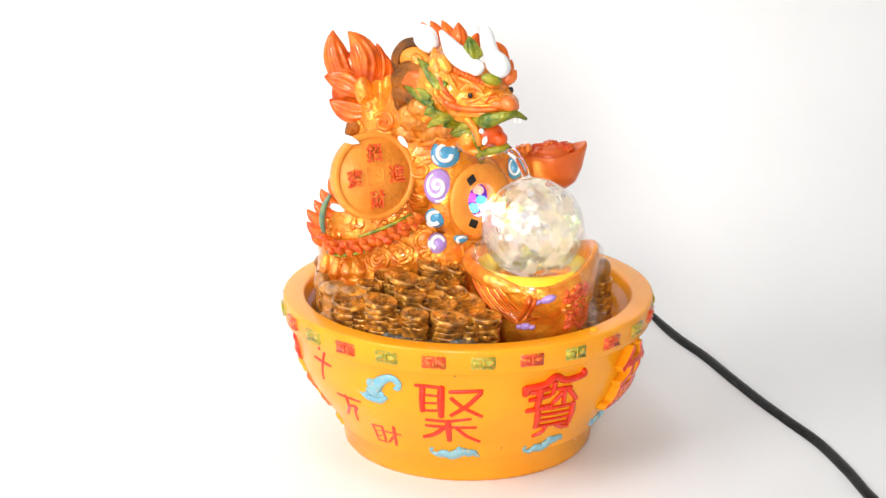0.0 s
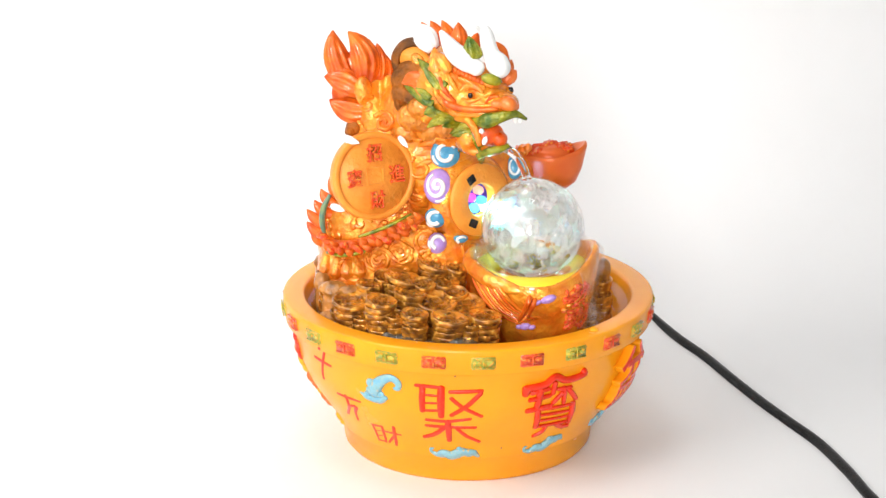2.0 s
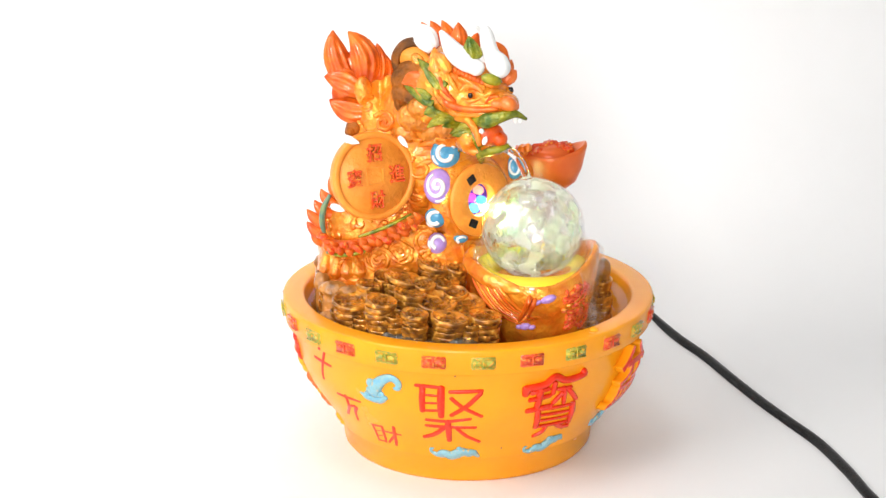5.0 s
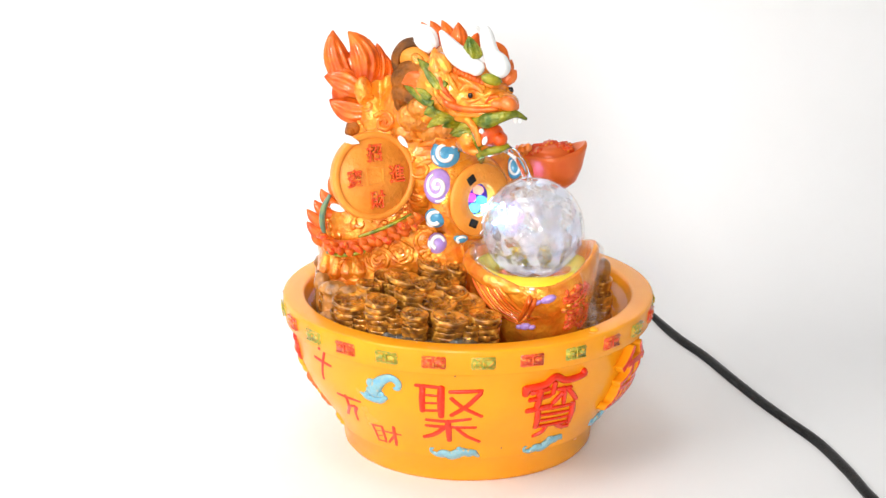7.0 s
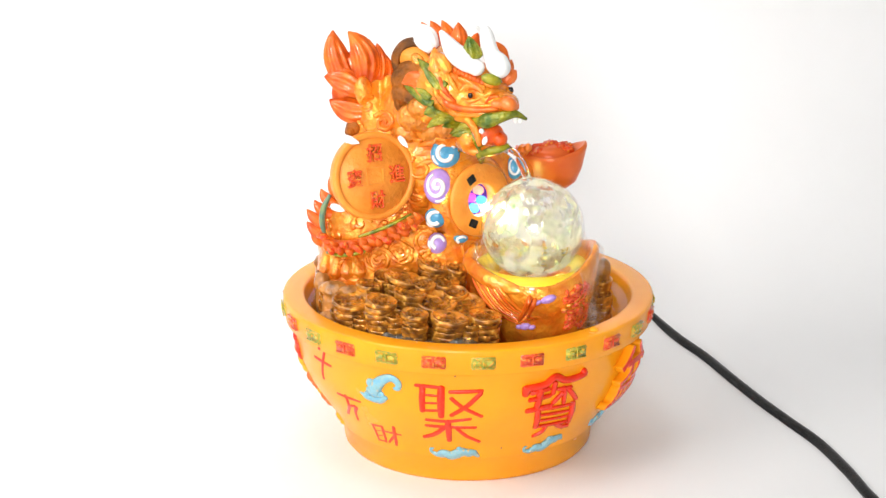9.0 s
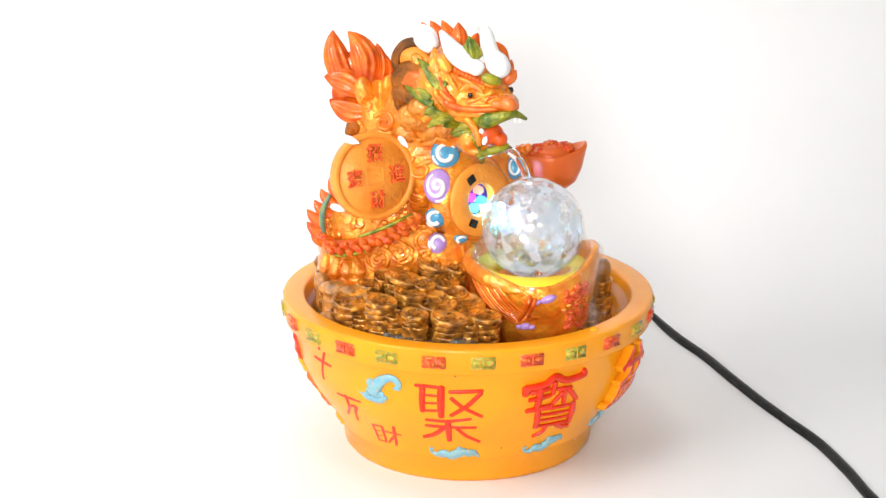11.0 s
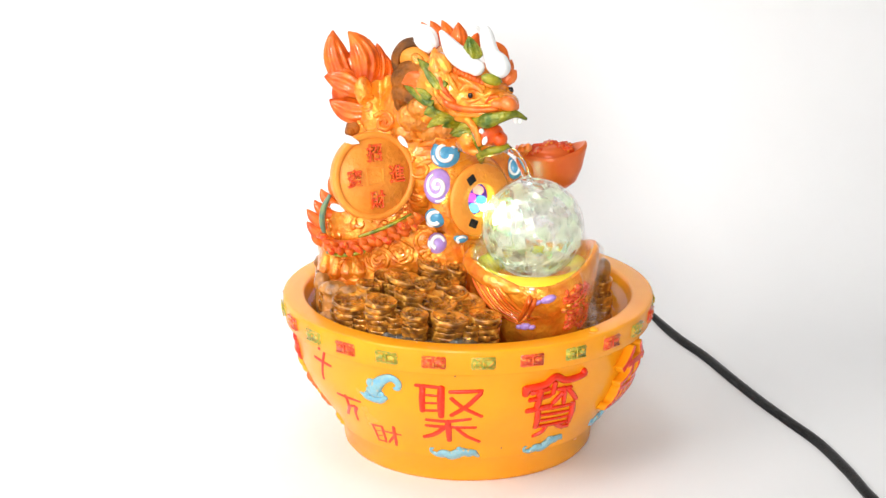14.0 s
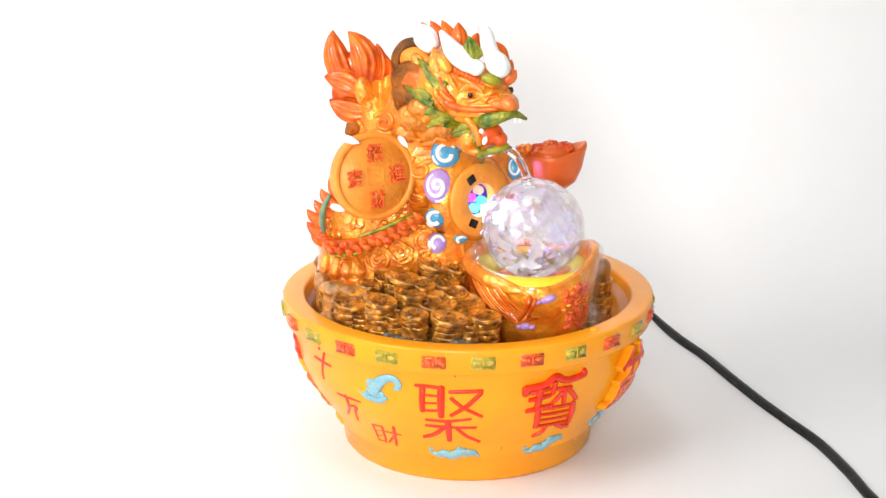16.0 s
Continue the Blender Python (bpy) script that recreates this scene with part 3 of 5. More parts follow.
# horns, ears, crest
for root, mid, tip, radii in (((0.0035, -0.0340, 0.2167), (-0.0074, -0.0310, 0.2240), (-0.0149, -0.0260, 0.2344), (0.0042, 0.0052, 0.0057, 0.0056, 0.0052, 0.0046, 0.0036, 0.0024, 0.0010)),
                              ((0.0153, -0.0360, 0.2174), (0.0107, -0.0320, 0.2245), (0.0078, -0.0280, 0.2365), (0.0056, 0.0062, 0.0056, 0.0047, 0.0043, 0.0042, 0.0040, 0.0036, 0.0022))):
    bm = bmesh.new()
    tube(bm, [root, mid, tip], radii, 24, n=16)
    lump(bm, root, radii[0] * 1.05)
    fuse(part("horn", bm, WHITE, dragon, "glossy white horn"), 0.0006, 6)
leaf("ear", WHITE, (-0.0182, -0.0140, 0.2219), (-0.0278, -0.0120, 0.2352), 0.0064, 0.5, label="white ear fin")
leaf("ear", WHITE, (0.0053, -0.0120, 0.2245), (-0.0030, -0.0100, 0.2354), 0.0054, 0.5, label="white ear fin")
for base, tip, w in (((-0.0162, -0.0060, 0.2212), (-0.0247, -0.0040, 0.2345), 0.0032), ((-0.0123, -0.0100, 0.2235), (-0.0200, -0.0080, 0.2359), 0.0034), ((-0.0065, -0.0140, 0.2213), (-0.0141, -0.0120, 0.2370), 0.0038),
                     ((-0.0044, -0.0160, 0.2203), (-0.0056, -0.0140, 0.2362), 0.0046), ((0.0014, -0.0180, 0.2207), (0.0043, -0.0160, 0.2312), 0.0034), ((0.0188, -0.0240, 0.2181), (0.0136, -0.0200, 0.2273), 0.0034),
                     ((-0.0088, -0.0120, 0.2194), (-0.0103, -0.0120, 0.2292), 0.0040)):
    leaf("crest_spike", FLAME, base, tip, w, 0.55, label="orange-red crest spike")
for base, tip, w in (((-0.0152, -0.0260, 0.2096), (-0.0182, -0.0220, 0.2248), 0.0042), ((-0.0103, -0.0300, 0.2135), (-0.0170, -0.0240, 0.2228), 0.0036), ((-0.0229, -0.0160, 0.2128), (-0.0300, -0.0100, 0.2199), 0.0036)):
    leaf("temple_spike", GOLD, base, tip, w, 0.5)
leaf("crest_leaf", GREEN, (0.0020, -0.0360, 0.2212), (-0.0003, -0.0300, 0.2323), 0.0054, 0.35, grooves=0.6, label="green crest leaf", swell=0.12)
bm = bmesh.new()
lump(bm, (0.0112, -0.0390, 0.2116), (0.0056, 0.003, 0.0030), (0, 14, 0))
part("brow_plate", bm, GREEN, dragon, "green plate between the horns")
for k in range(8):
    t = k / 7
    at, nor = cling(Vector((-0.0071, -0.0200, 0.2113)).lerp((0.0064, -0.0200, 0.2047), t))
    bm = bmesh.new()
    lump(bm, at, (0.0018, 0.0018, 0.0019), seg=12)
    part("brow_bead", bm, FLAME, dragon)
for base, tip, w in (((0.0174, -0.0260, 0.2061), (0.0243, -0.0240, 0.2133), 0.0036), ((0.0167, -0.0260, 0.2102), (0.0220, -0.0220, 0.2183), 0.0036), ((0.0162, -0.0220, 0.2165), (0.0139, -0.0180, 0.2263), 0.0038), ((0.0174, -0.0220, 0.2147), (0.0183, -0.0180, 0.2222), 0.0030)):
    leaf("far_brow", SALMON, base, tip, w, 0.7, grooves=0.2, label="salmon far eyebrow tuft", swell=0.55)

# eyes and muzzle
for c, r in (((0.0009, -0.0200, 0.1975), 0.0014), ((0.0203, -0.0360, 0.2052), 0.0014)):
    at, nor = cling(c, HEAD)
    bm = bmesh.new()
    lump(bm, at + nor * 0.0002, (r * 1.7, r * 1.7, r * 1.5), seg=16)
    socket = part("eye", bm, GOLD, dragon, "gold eyeball with a black pupil")
    bm = bmesh.new()
    lump(bm, at + nor * (r * 0.9) + Vector((0.0002, -0.0012, 0)), (r, r * 0.8, r * 1.1), seg=14)
    part("pupil", bm, BLACK, socket, "glossy black pupil")
ridge("eyelid", GOLD, ((-0.0053, -0.0200, 0.1999), (-0.0012, -0.0200, 0.2029), (0.0035, -0.0200, 0.2023), (0.0070, -0.0200, 0.1987)), (0.0008, 0.0020, 0.0022, 0.0008), (HEAD,))
ridge("lower_lid", GOLD, ((-0.0041, -0.0200, 0.1963), (0.0006, -0.0200, 0.1945), (0.0059, -0.0200, 0.1963)), (0.0006, 0.0014, 0.0006), (HEAD,))
ridge("cheek_fold", FLAME, ((-0.0176, -0.0200, 0.2017), (-0.0103, -0.0200, 0.1933), (0.0015, -0.0200, 0.1900), (0.0145, -0.0300, 0.1930)), (0.0016, 0.0020, 0.0018, 0.0010), (HEAD,))
ridge("cheek_fold", GOLD, ((-0.0153, -0.0200, 0.1963), (-0.0073, -0.0200, 0.1888), (0.0044, -0.0200, 0.1876), (0.0159, -0.0300, 0.1912)), (0.0018, 0.0022, 0.0018, 0.0010), (HEAD,))
ridge("snout_fold", GOLD, ((0.0073, -0.0200, 0.1963), (0.0117, -0.0200, 0.1993), (0.0179, -0.0300, 0.2031)), (0.0008, 0.0018, 0.0010), (HEAD,))
ridge("snout_fold", GOLD, ((0.0058, -0.0200, 0.2047), (0.0123, -0.0200, 0.2029), (0.0184, -0.0300, 0.2070)), (0.0010, 0.0018, 0.0010), (HEAD,))
for pts, r, mat in ((((-0.0117, -0.0200, 0.2113), (-0.0088, -0.0200, 0.2047), (-0.0053, -0.0200, 0.1993)), 0.0016, GOLD), (((-0.0153, -0.0200, 0.2077), (-0.0129, -0.0200, 0.2011), (-0.0070, -0.0200, 0.1945)), 0.0016, FLAME),
                    (((-0.0182, -0.0200, 0.2047), (-0.0164, -0.0200, 0.1981), (-0.0111, -0.0200, 0.1909)), 0.0018, GOLD), (((-0.0053, -0.0200, 0.2077), (0.0014, -0.0200, 0.2041), (0.0082, -0.0200, 0.2017)), 0.0020, GOLD),
                    (((0.0082, -0.0200, 0.1933), (0.0112, -0.0200, 0.1963), (0.0150, -0.0300, 0.1998)), 0.0012, FLAME), (((-0.0012, -0.0200, 0.1921), (0.0059, -0.0200, 0.1921), (0.0121, -0.0300, 0.1951)), 0.0012, GOLD)):
    ridge("face_fold", mat, pts, (r * 0.5, r, r * 0.5), (HEAD,))
bm = bmesh.new()
lump(bm, (0.0196, -0.0430, 0.1999), (0.0050, 0.0046, 0.0042), (0, 20, 0))
lump(bm, (0.0146, -0.0415, 0.1992), (0.0042, 0.0030, 0.0026), (0, 10, 0))
lump(bm, (0.0231, -0.0410, 0.1983), (0.0026, 0.0030, 0.0030))
fuse(part("nose", bm, SALMON, dragon, "coral rounded nose"), 0.0006, 12)
bm = bmesh.new()
tube(bm, ((0.0022, -0.0360, 0.1902), (0.0084, -0.0420, 0.1908), (0.0163, -0.0460, 0.1938), (0.0233, -0.0440, 0.1948), (0.0292, -0.0400, 0.1912)), (0.0022, 0.0044, 0.0028, 0.0020, 0.0008), 12, flat=0.7)
part("upper_lip", bm, GREEN, dragon, "olive green upper lip")
bm = bmesh.new()
lump(bm, (0.0109, -0.0360, 0.1822), (0.0078, 0.0050, 0.0062), (0, 12, 30))
lump(bm, (0.0155, -0.0380, 0.1803), (0.0042, 0.0046, 0.0040))
part("tongue", bm, surface("mouth_red_paint", (0.84, 0.12, 0.008), (0.62, 0.05, 0.006), rough=0.28, scale=180, bump=0.5), dragon, "red open mouth and tongue")
for base, tip in (((0.0073, -0.0420, 0.1783), (0.0087, -0.0430, 0.1830)), ((0.0234, -0.0420, 0.1926), (0.0237, -0.0420, 0.1893)), ((0.0257, -0.0410, 0.1923), (0.0260, -0.0410, 0.1891)), ((0.0061, -0.0420, 0.1867), (0.0064, -0.0430, 0.1839))):
    leaf("tooth", WHITE, base, tip, 0.0014, 0.8, grooves=0, label="white tooth")
bm = bmesh.new()
tube(bm, ((0.0046, -0.0340, 0.1700), (0.0103, -0.0400, 0.1742), (0.0158, -0.0410, 0.1757), (0.0202, -0.0390, 0.1770)), (0.0018, 0.0022, 0.0019, 0.0012), 10, flat=0.8)
part("lower_lip", bm, GREEN, dragon, "olive green lower lip")
bm = bmesh.new()
tube(bm, ((0.0121, -0.0350, 0.1759), (0.0167, -0.0370, 0.1756), (0.0199, -0.0380, 0.1746)), (0.0021, 0.0021, 0.0022), 14)
part("water_spout", bm, surface("grey_plastic", (0.4, 0.36, 0.28), rough=0.3), dragon, "grey-green plastic spout in the mouth")

# mane: green leaves down the cheek, brown scrolls behind
for base, tip, w in (((-0.0123, -0.0200, 0.2023), (-0.0234, -0.0200, 0.2154), 0.0034), ((-0.0153, -0.0200, 0.2017), (-0.0214, -0.0200, 0.2107), 0.0022), ((-0.0182, -0.0200, 0.1945), (-0.0305, -0.0200, 0.2062), 0.0034), ((-0.0194, -0.0200, 0.1969), (-0.0246, -0.0200, 0.2017), 0.0020),
                     ((-0.0153, -0.0200, 0.1885), (-0.0270, -0.0200, 0.1933), 0.0027), ((-0.0126, -0.0200, 0.1885), (-0.0197, -0.0200, 0.1849), 0.0024), ((-0.0088, -0.0200, 0.1879), (-0.0159, -0.0200, 0.1858), 0.0020), ((-0.0044, -0.0200, 0.1855), (-0.0123, -0.0200, 0.1845), 0.0024),
                     ((0.0001, -0.0200, 0.1830), (-0.0082, -0.0200, 0.1803), 0.0024), ((0.0018, -0.0200, 0.1794), (-0.0052, -0.0200, 0.1779), 0.0020), ((0.0030, -0.0200, 0.1745), (-0.0046, -0.0200, 0.1715), 0.0024), ((0.0057, -0.0200, 0.1709), (0.0052, -0.0200, 0.1639), 0.0024),
                     ((-0.0176, -0.0200, 0.1927), (-0.0214, -0.0200, 0.1897), 0.0020), ((-0.0023, -0.0200, 0.1849), (0.0024, -0.0200, 0.1776), 0.0022)):
    leaf("mane_leaf", GREEN, cling(base, lift=0.0005)[0], cling(Vector(base).lerp(tip, 1.25), lift=0.0024)[0] + Vector((0, -0.001, 0)), w * 1.2, 0.42, grooves=0.5, label="olive green mane leaf", swell=0.22)
ridge("mane_edge", GREEN, ((-0.0211, -0.0200, 0.1939), (-0.0159, -0.0200, 0.1897), (-0.0088, -0.0200, 0.1876), (-0.0011, -0.0200, 0.1845), (0.0030, -0.0200, 0.1758), (0.0057, -0.0200, 0.1678)), (0.0010, 0.0019, 0.0019, 0.0019, 0.0018, 0.0010), label="olive green fringe along the jaw")
bm = bmesh.new()
tube(bm, ((-0.0071, -0.0300, 0.1891), (-0.0007, -0.0360, 0.1894), (0.0033, -0.0400, 0.1850), (0.0056, -0.0400, 0.1772)), (0.0014, 0.0022, 0.0024, 0.0014), 10)
part("jaw_rim", bm, GOLD, dragon)
for pts, rr, mat, many in ((((-0.0378, -0.0060, 0.2082), (-0.0386, -0.0060, 0.2161), (-0.0336, -0.0060, 0.2233), (-0.0253, -0.0080, 0.2243), (-0.0182, -0.0120, 0.2167)), 0.0024, BROWN, 1),
                           (((-0.0372, -0.0100, 0.1979), (-0.0389, -0.0100, 0.2055), (-0.0335, -0.0120, 0.2128), (-0.0241, -0.0160, 0.2131), (-0.0153, -0.0220, 0.2052), (-0.0071, -0.0280, 0.1946)), 0.0024, BROWN, 2),
                           (((-0.0342, -0.0060, 0.2112), (-0.0336, -0.0080, 0.2177), (-0.0259, -0.0100, 0.2199), (-0.0182, -0.0160, 0.2134)), 0.0030, COIN_GOLD, 3),
                           (((-0.0347, -0.0140, 0.2040), (-0.0299, -0.0180, 0.2093), (-0.0228, -0.0220, 0.2081), (-0.0118, -0.0280, 0.1958)), 0.0020, CORAL, 3),
                           (((-0.0279, -0.0140, 0.2034), (-0.0211, -0.0200, 0.2023), (-0.0132, -0.0280, 0.1928)), 0.0020, FLAME, 2)):
    mid = sum((Vector(p) for p in pts), Vector()) / len(pts)
    bm = bmesh.new()
    for k in range(many * 2):
        q = [Vector(p) + (mid - Vector(p)).normalized() * 0.0015 * k + Vector((0, -0.0004 * k - 0.0005 * (k % 2), 0)) for p in pts]
        tube(bm, q, (rr * 0.45, rr * 0.55, rr * 0.58, rr * 0.5, rr * 0.3), 8)
        tube(bm, [v + Vector((0, 0.0016, 0)) for v in q], (rr * 0.8, rr * 0.9, rr * 0.9, rr * 0.8, rr * 0.4), 8)
    fuse(part("mane_scroll", bm, mat, dragon, "brown-washed mane curl" if mat is BROWN else "orange mane curl"), 0.0005, 1)
bm = bmesh.new()
for c, r in (((-0.0348, -0.0100, 0.1979), 0.0062), ((-0.0288, -0.0140, 0.1967), 0.0058), ((-0.0340, -0.0080, 0.1923), 0.0056), ((-0.0265, -0.0100, 0.1903), 0.0050)):
    lump(bm, c, r)
fuse(part("mane_knot", bm, BROWN, dragon, "dark brown-washed mane knot"), 0.0008, 8)

bm = bmesh.new()
for c, r in (((-0.0280, -0.0120, 0.1841), (0.010, 0.006, 0.008)), ((-0.0200, -0.0120, 0.1780), (0.010, 0.006, 0.007)), ((-0.0320, -0.0100, 0.1757), (0.009, 0.006, 0.006)), ((-0.0242, -0.0120, 0.1890), (0.008, 0.006, 0.006)),
             ((-0.0117, -0.0140, 0.1785), (0.008, 0.006, 0.006))):
    at, nor = cling(c)
    lump(bm, at + Vector((0, 0.0042, 0)), r)
    for k in range(9):
        q = Vector((math.cos(k * 2.4), 0, math.sin(k * 2.4))) * (0.25 + 0.07 * k)
        lump(bm, at + Vector((q.x * r[0], -0.0010 + 0.0030 * q.length, q.z * r[2])), (0.0021, 0.0016, 0.0015), (0, 35 * k, 0), seg=10)
fuse(part("neck_ruff", bm, surface("orange_brown_paint", (0.86, 0.30, 0.022), (0.50, 0.14, 0.012), rough=0.28, metal=0.35, scale=110, bump=1.0, bump_scale=210, coat=0.5, spread=0.25, relief=0.0026), dragon, "orange-brown rough neck ruff"), 0.0007, 3)
for base, tip, w in (((-0.0171, 0.0000, 0.1688), (-0.0267, 0.0000, 0.1670), 0.0018), ((-0.0177, 0.0000, 0.1639), (-0.0274, 0.0000, 0.1608), 0.0018), ((-0.0189, 0.0000, 0.1583), (-0.0280, 0.0000, 0.1545), 0.0018), ((-0.0220, 0.0000, 0.1382), (-0.0293, 0.0000, 0.1398), 0.0018), ((-0.0214, 0.0000, 0.1338), (-0.0287, 0.0000, 0.1332), 0.0016),
                     ((-0.0050, 0.0000, 0.1539), (-0.0068, 0.0000, 0.1470), 0.0016), ((-0.0027, 0.0000, 0.1695), (-0.0063, 0.0000, 0.1633), 0.0016), ((-0.0208, 0.0000, 0.1208), (-0.0275, 0.0000, 0.1230), 0.0016), ((-0.0102, 0.0000, 0.1688), (-0.0171, 0.0000, 0.1707), 0.0014)):
    leaf("fur_tuft", GOLD, cling(base, lift=-0.0004)[0], cling(tip, lift=0.0016)[0], w, 0.6, grooves=0.1, swell=0.3)
for base, tip, w in (((-0.0698, 0.0000, 0.1048), (-0.0709, 0.0000, 0.0923), 0.0036), ((-0.0640, 0.0000, 0.1032), (-0.0648, 0.0000, 0.0910), 0.0038), ((-0.0753, 0.0000, 0.1058), (-0.0767, 0.0000, 0.0955), 0.0032), ((-0.0576, 0.0000, 0.1026), (-0.0577, 0.0000, 0.0916), 0.0036)):
    leaf("toe", GOLD, cling(base, lift=0.0)[0], cling(tip, lift=0.0016)[0], w, 0.7, grooves=0.15, swell=0.6)

# tail
bm = bmesh.new()
tube(bm, ((-0.0391, 0.0140, 0.1675), (-0.0474, 0.0100, 0.1778), (-0.0504, 0.0120, 0.1882), (-0.0509, 0.0140, 0.2001)), (0.014, 0.0105, 0.0075, 0.0050), 16)
lump(bm, (-0.0561, 0.0060, 0.1958), (0.0048, 0.004, 0.0080))
lump(bm, (-0.0425, 0.0100, 0.1918), (0.0050, 0.005, 0.0120))
lump(bm, (-0.0572, 0.0120, 0.1774), (0.0060, 0.006, 0.0070))
fuse(part("tail", bm, GOLD, dragon), 0.0009, 2)
for base, tip, w, b in (((-0.0615, 0.0120, 0.1944), (-0.0721, 0.0160, 0.2261), 0.0076, (-0.003, 0, 0)), ((-0.0554, 0.0100, 0.1980), (-0.0638, 0.0120, 0.2263), 0.0080, (0.0045, 0, 0.001)),
                        ((-0.0485, 0.0120, 0.1975), (-0.0487, 0.0140, 0.2195), 0.0046, (0.0015, 0, 0)), ((-0.0449, 0.0140, 0.1971), (-0.0460, 0.0140, 0.2149), 0.0036, (0.002, 0, 0)),
                        ((-0.0553, 0.0080, 0.1938), (-0.0768, 0.0120, 0.2018), 0.0074, (0, 0, 0.002)), ((-0.0524, 0.0080, 0.1845), (-0.0743, 0.0120, 0.1895), 0.0072, (0, 0, -0.003)),
                        ((-0.0571, 0.0120, 0.1805), (-0.0663, 0.0140, 0.1800), 0.0040, (0, 0, -0.001))):
    leaf("tail_flame", FLAME, base, tip, w, 0.5, b, 0.6, "glossy orange-red tail flame")
bm = bmesh.new()
for c, r in (((-0.0625, 0.0160, 0.2034), (0.0110, 0.004, 0.0115)), ((-0.0656, 0.0160, 0.1920), (0.0080, 0.004, 0.0085)), ((-0.0545, 0.0160, 0.2089), (0.0070, 0.005, 0.0090))):
    lump(bm, c, r)
fuse(part("flame_root", bm, FLAME, dragon, "orange-red root of the tail flames"), 0.0009, 3)
bm = bmesh.new()
lump(bm, (-0.0608, 0.0100, 0.1744), (0.0050, 0.005, 0.0050))
lump(bm, (-0.0628, 0.0080, 0.1730), (0.0034, 0.004, 0.0034))
part("tail_knot", bm, BROWN, dragon, "brown-washed knot behind the medallion")


def curl(c, r, turns=1.6, thick=0.0012, start=0.0, sx=1.0, hand=1):
    """Points of a spiral about c, in the plane that faces the front."""
    pts = []
    for k in np.linspace(0, 1, int(9 * turns) + 2):
        a = start + hand * 2 * math.pi * turns * k
        q = r * (1 - 0.86 * k)
        pts.append(Vector(c) + Vector((sx * q * math.cos(a), 0, q * math.sin(a))))
    return pts


TAIL = bpy.data.objects["tail"]
ridge("tail_curl", GOLD, curl((-0.0447, 0.0000, 0.1794), 0.0062, 1.5, start=2.6, hand=-1), (0.0014, 0.0013, 0.0008), (TAIL, BODY), n=3)
ridge("tail_curl", GOLD, curl((-0.0536, 0.0000, 0.1895), 0.0050, 1.2, start=1.0), (0.0012, 0.0010, 0.0006), (TAIL, BODY), n=3)

# coin medallion held at the flank
MED = aim((-0.0491, -0.0200, 0.1556), (0.42, -0.86, 0.16))
medal = part("medallion", bmesh.new(), COIN_GOLD, dragon, "orange coin medallion with a square hole and raised characters")
bm = bmesh.new()
R = 0.0232
lathe(bm, [(0.0005, -0.007), (R * 0.97, -0.007), (R, -0.0062), (R, 0.0002), (R * 0.985, 0.0005), (R * 0.94, 0.0006), (R * 0.885, 0.0006), (R * 0.872, -0.0006),
           (R * 0.862, -0.0006), (R * 0.850, 0.0002), (0.0005, 0.0003)], 96, MED)
bm.to_mesh(medal.data)
bm.free()
medal.data.shade_smooth()
bm = bmesh.new()
for x, y, sx, sy in ((0, 0.0044, 0.0100, 0.0011), (0, -0.0044, 0.0100, 0.0011), (0.0044, 0, 0.0011, 0.0077), (-0.0044, 0, 0.0011, 0.0077)):
    block(bm, MED @ Matrix.Translation((x, y, 0.0002)), sx, sy, 0.0016, 0.0003)
part("square_frame", bm, COIN_GOLD, medal, smooth=False)
for char, x, y in (("招", 0, 0.0125), ("財", 0, -0.0125), ("寶", -0.0122, 0), ("進", 0.0122, 0)):
    bm = glyph(char, 0.0086, 0.0096, 0.0018, 0, 0.02)
    bmesh.ops.transform(bm, matrix=MED @ Matrix.Translation((x, y, -0.0003)), verts=bm.verts)
    part("character", bm, [WORN_RED, WORN_RED], medal, "raised red character", smooth=False)
for base, tip, w in (((-0.0668, -0.0160, 0.1757), (-0.0569, -0.0280, 0.1754), 0.0022), ((-0.0364, -0.0260, 0.1785), (-0.0316, -0.0320, 0.1740), 0.0016), ((-0.0727, -0.0160, 0.1384), (-0.0653, -0.0220, 0.1370), 0.0020)):
    leaf("claw", WHITE, base, tip, w, 0.7, grooves=0, label="white claw gripping the medallion", swell=0.4)

# spine, coils and feet
for base, tip, w in (((-0.0681, 0.0000, 0.1382), (-0.0736, 0.0040, 0.1500), 0.0034), ((-0.0706, 0.0000, 0.1344), (-0.0792, 0.0040, 0.1421), 0.0032), ((-0.0719, 0.0000, 0.1281), (-0.0829, 0.0040, 0.1358), 0.0034), ((-0.0738, 0.0000, 0.1224), (-0.0870, 0.0040, 0.1307), 0.0034),
                     ((-0.0745, 0.0000, 0.1167), (-0.0871, 0.0040, 0.1237), 0.0034), ((-0.0740, 0.0000, 0.1128), (-0.0848, 0.0040, 0.1174), 0.0032), ((-0.0722, 0.0000, 0.1090), (-0.0803, 0.0040, 0.1110), 0.0028)):
    leaf("spine_spike", FLAME, base, tip, w, 0.6, (-0.0012, 0, -0.0012), 0.2, "orange-red spine spike")
bm = bmesh.new()
tube(bm, ((-0.0739, -0.0040, 0.1409), (-0.0772, -0.0060, 0.1343), (-0.0783, -0.0060, 0.1267), (-0.0772, -0.0060, 0.1197)), (0.0010, 0.0017, 0.0017, 0.0010), 8)
part("spine_line", bm, surface("teal_paint", (0.10, 0.22, 0.17), (0.2, 0.28, 0.12), rough=0.35, scale=300), dragon, "dull teal line along the spine")
bm = bmesh.new()
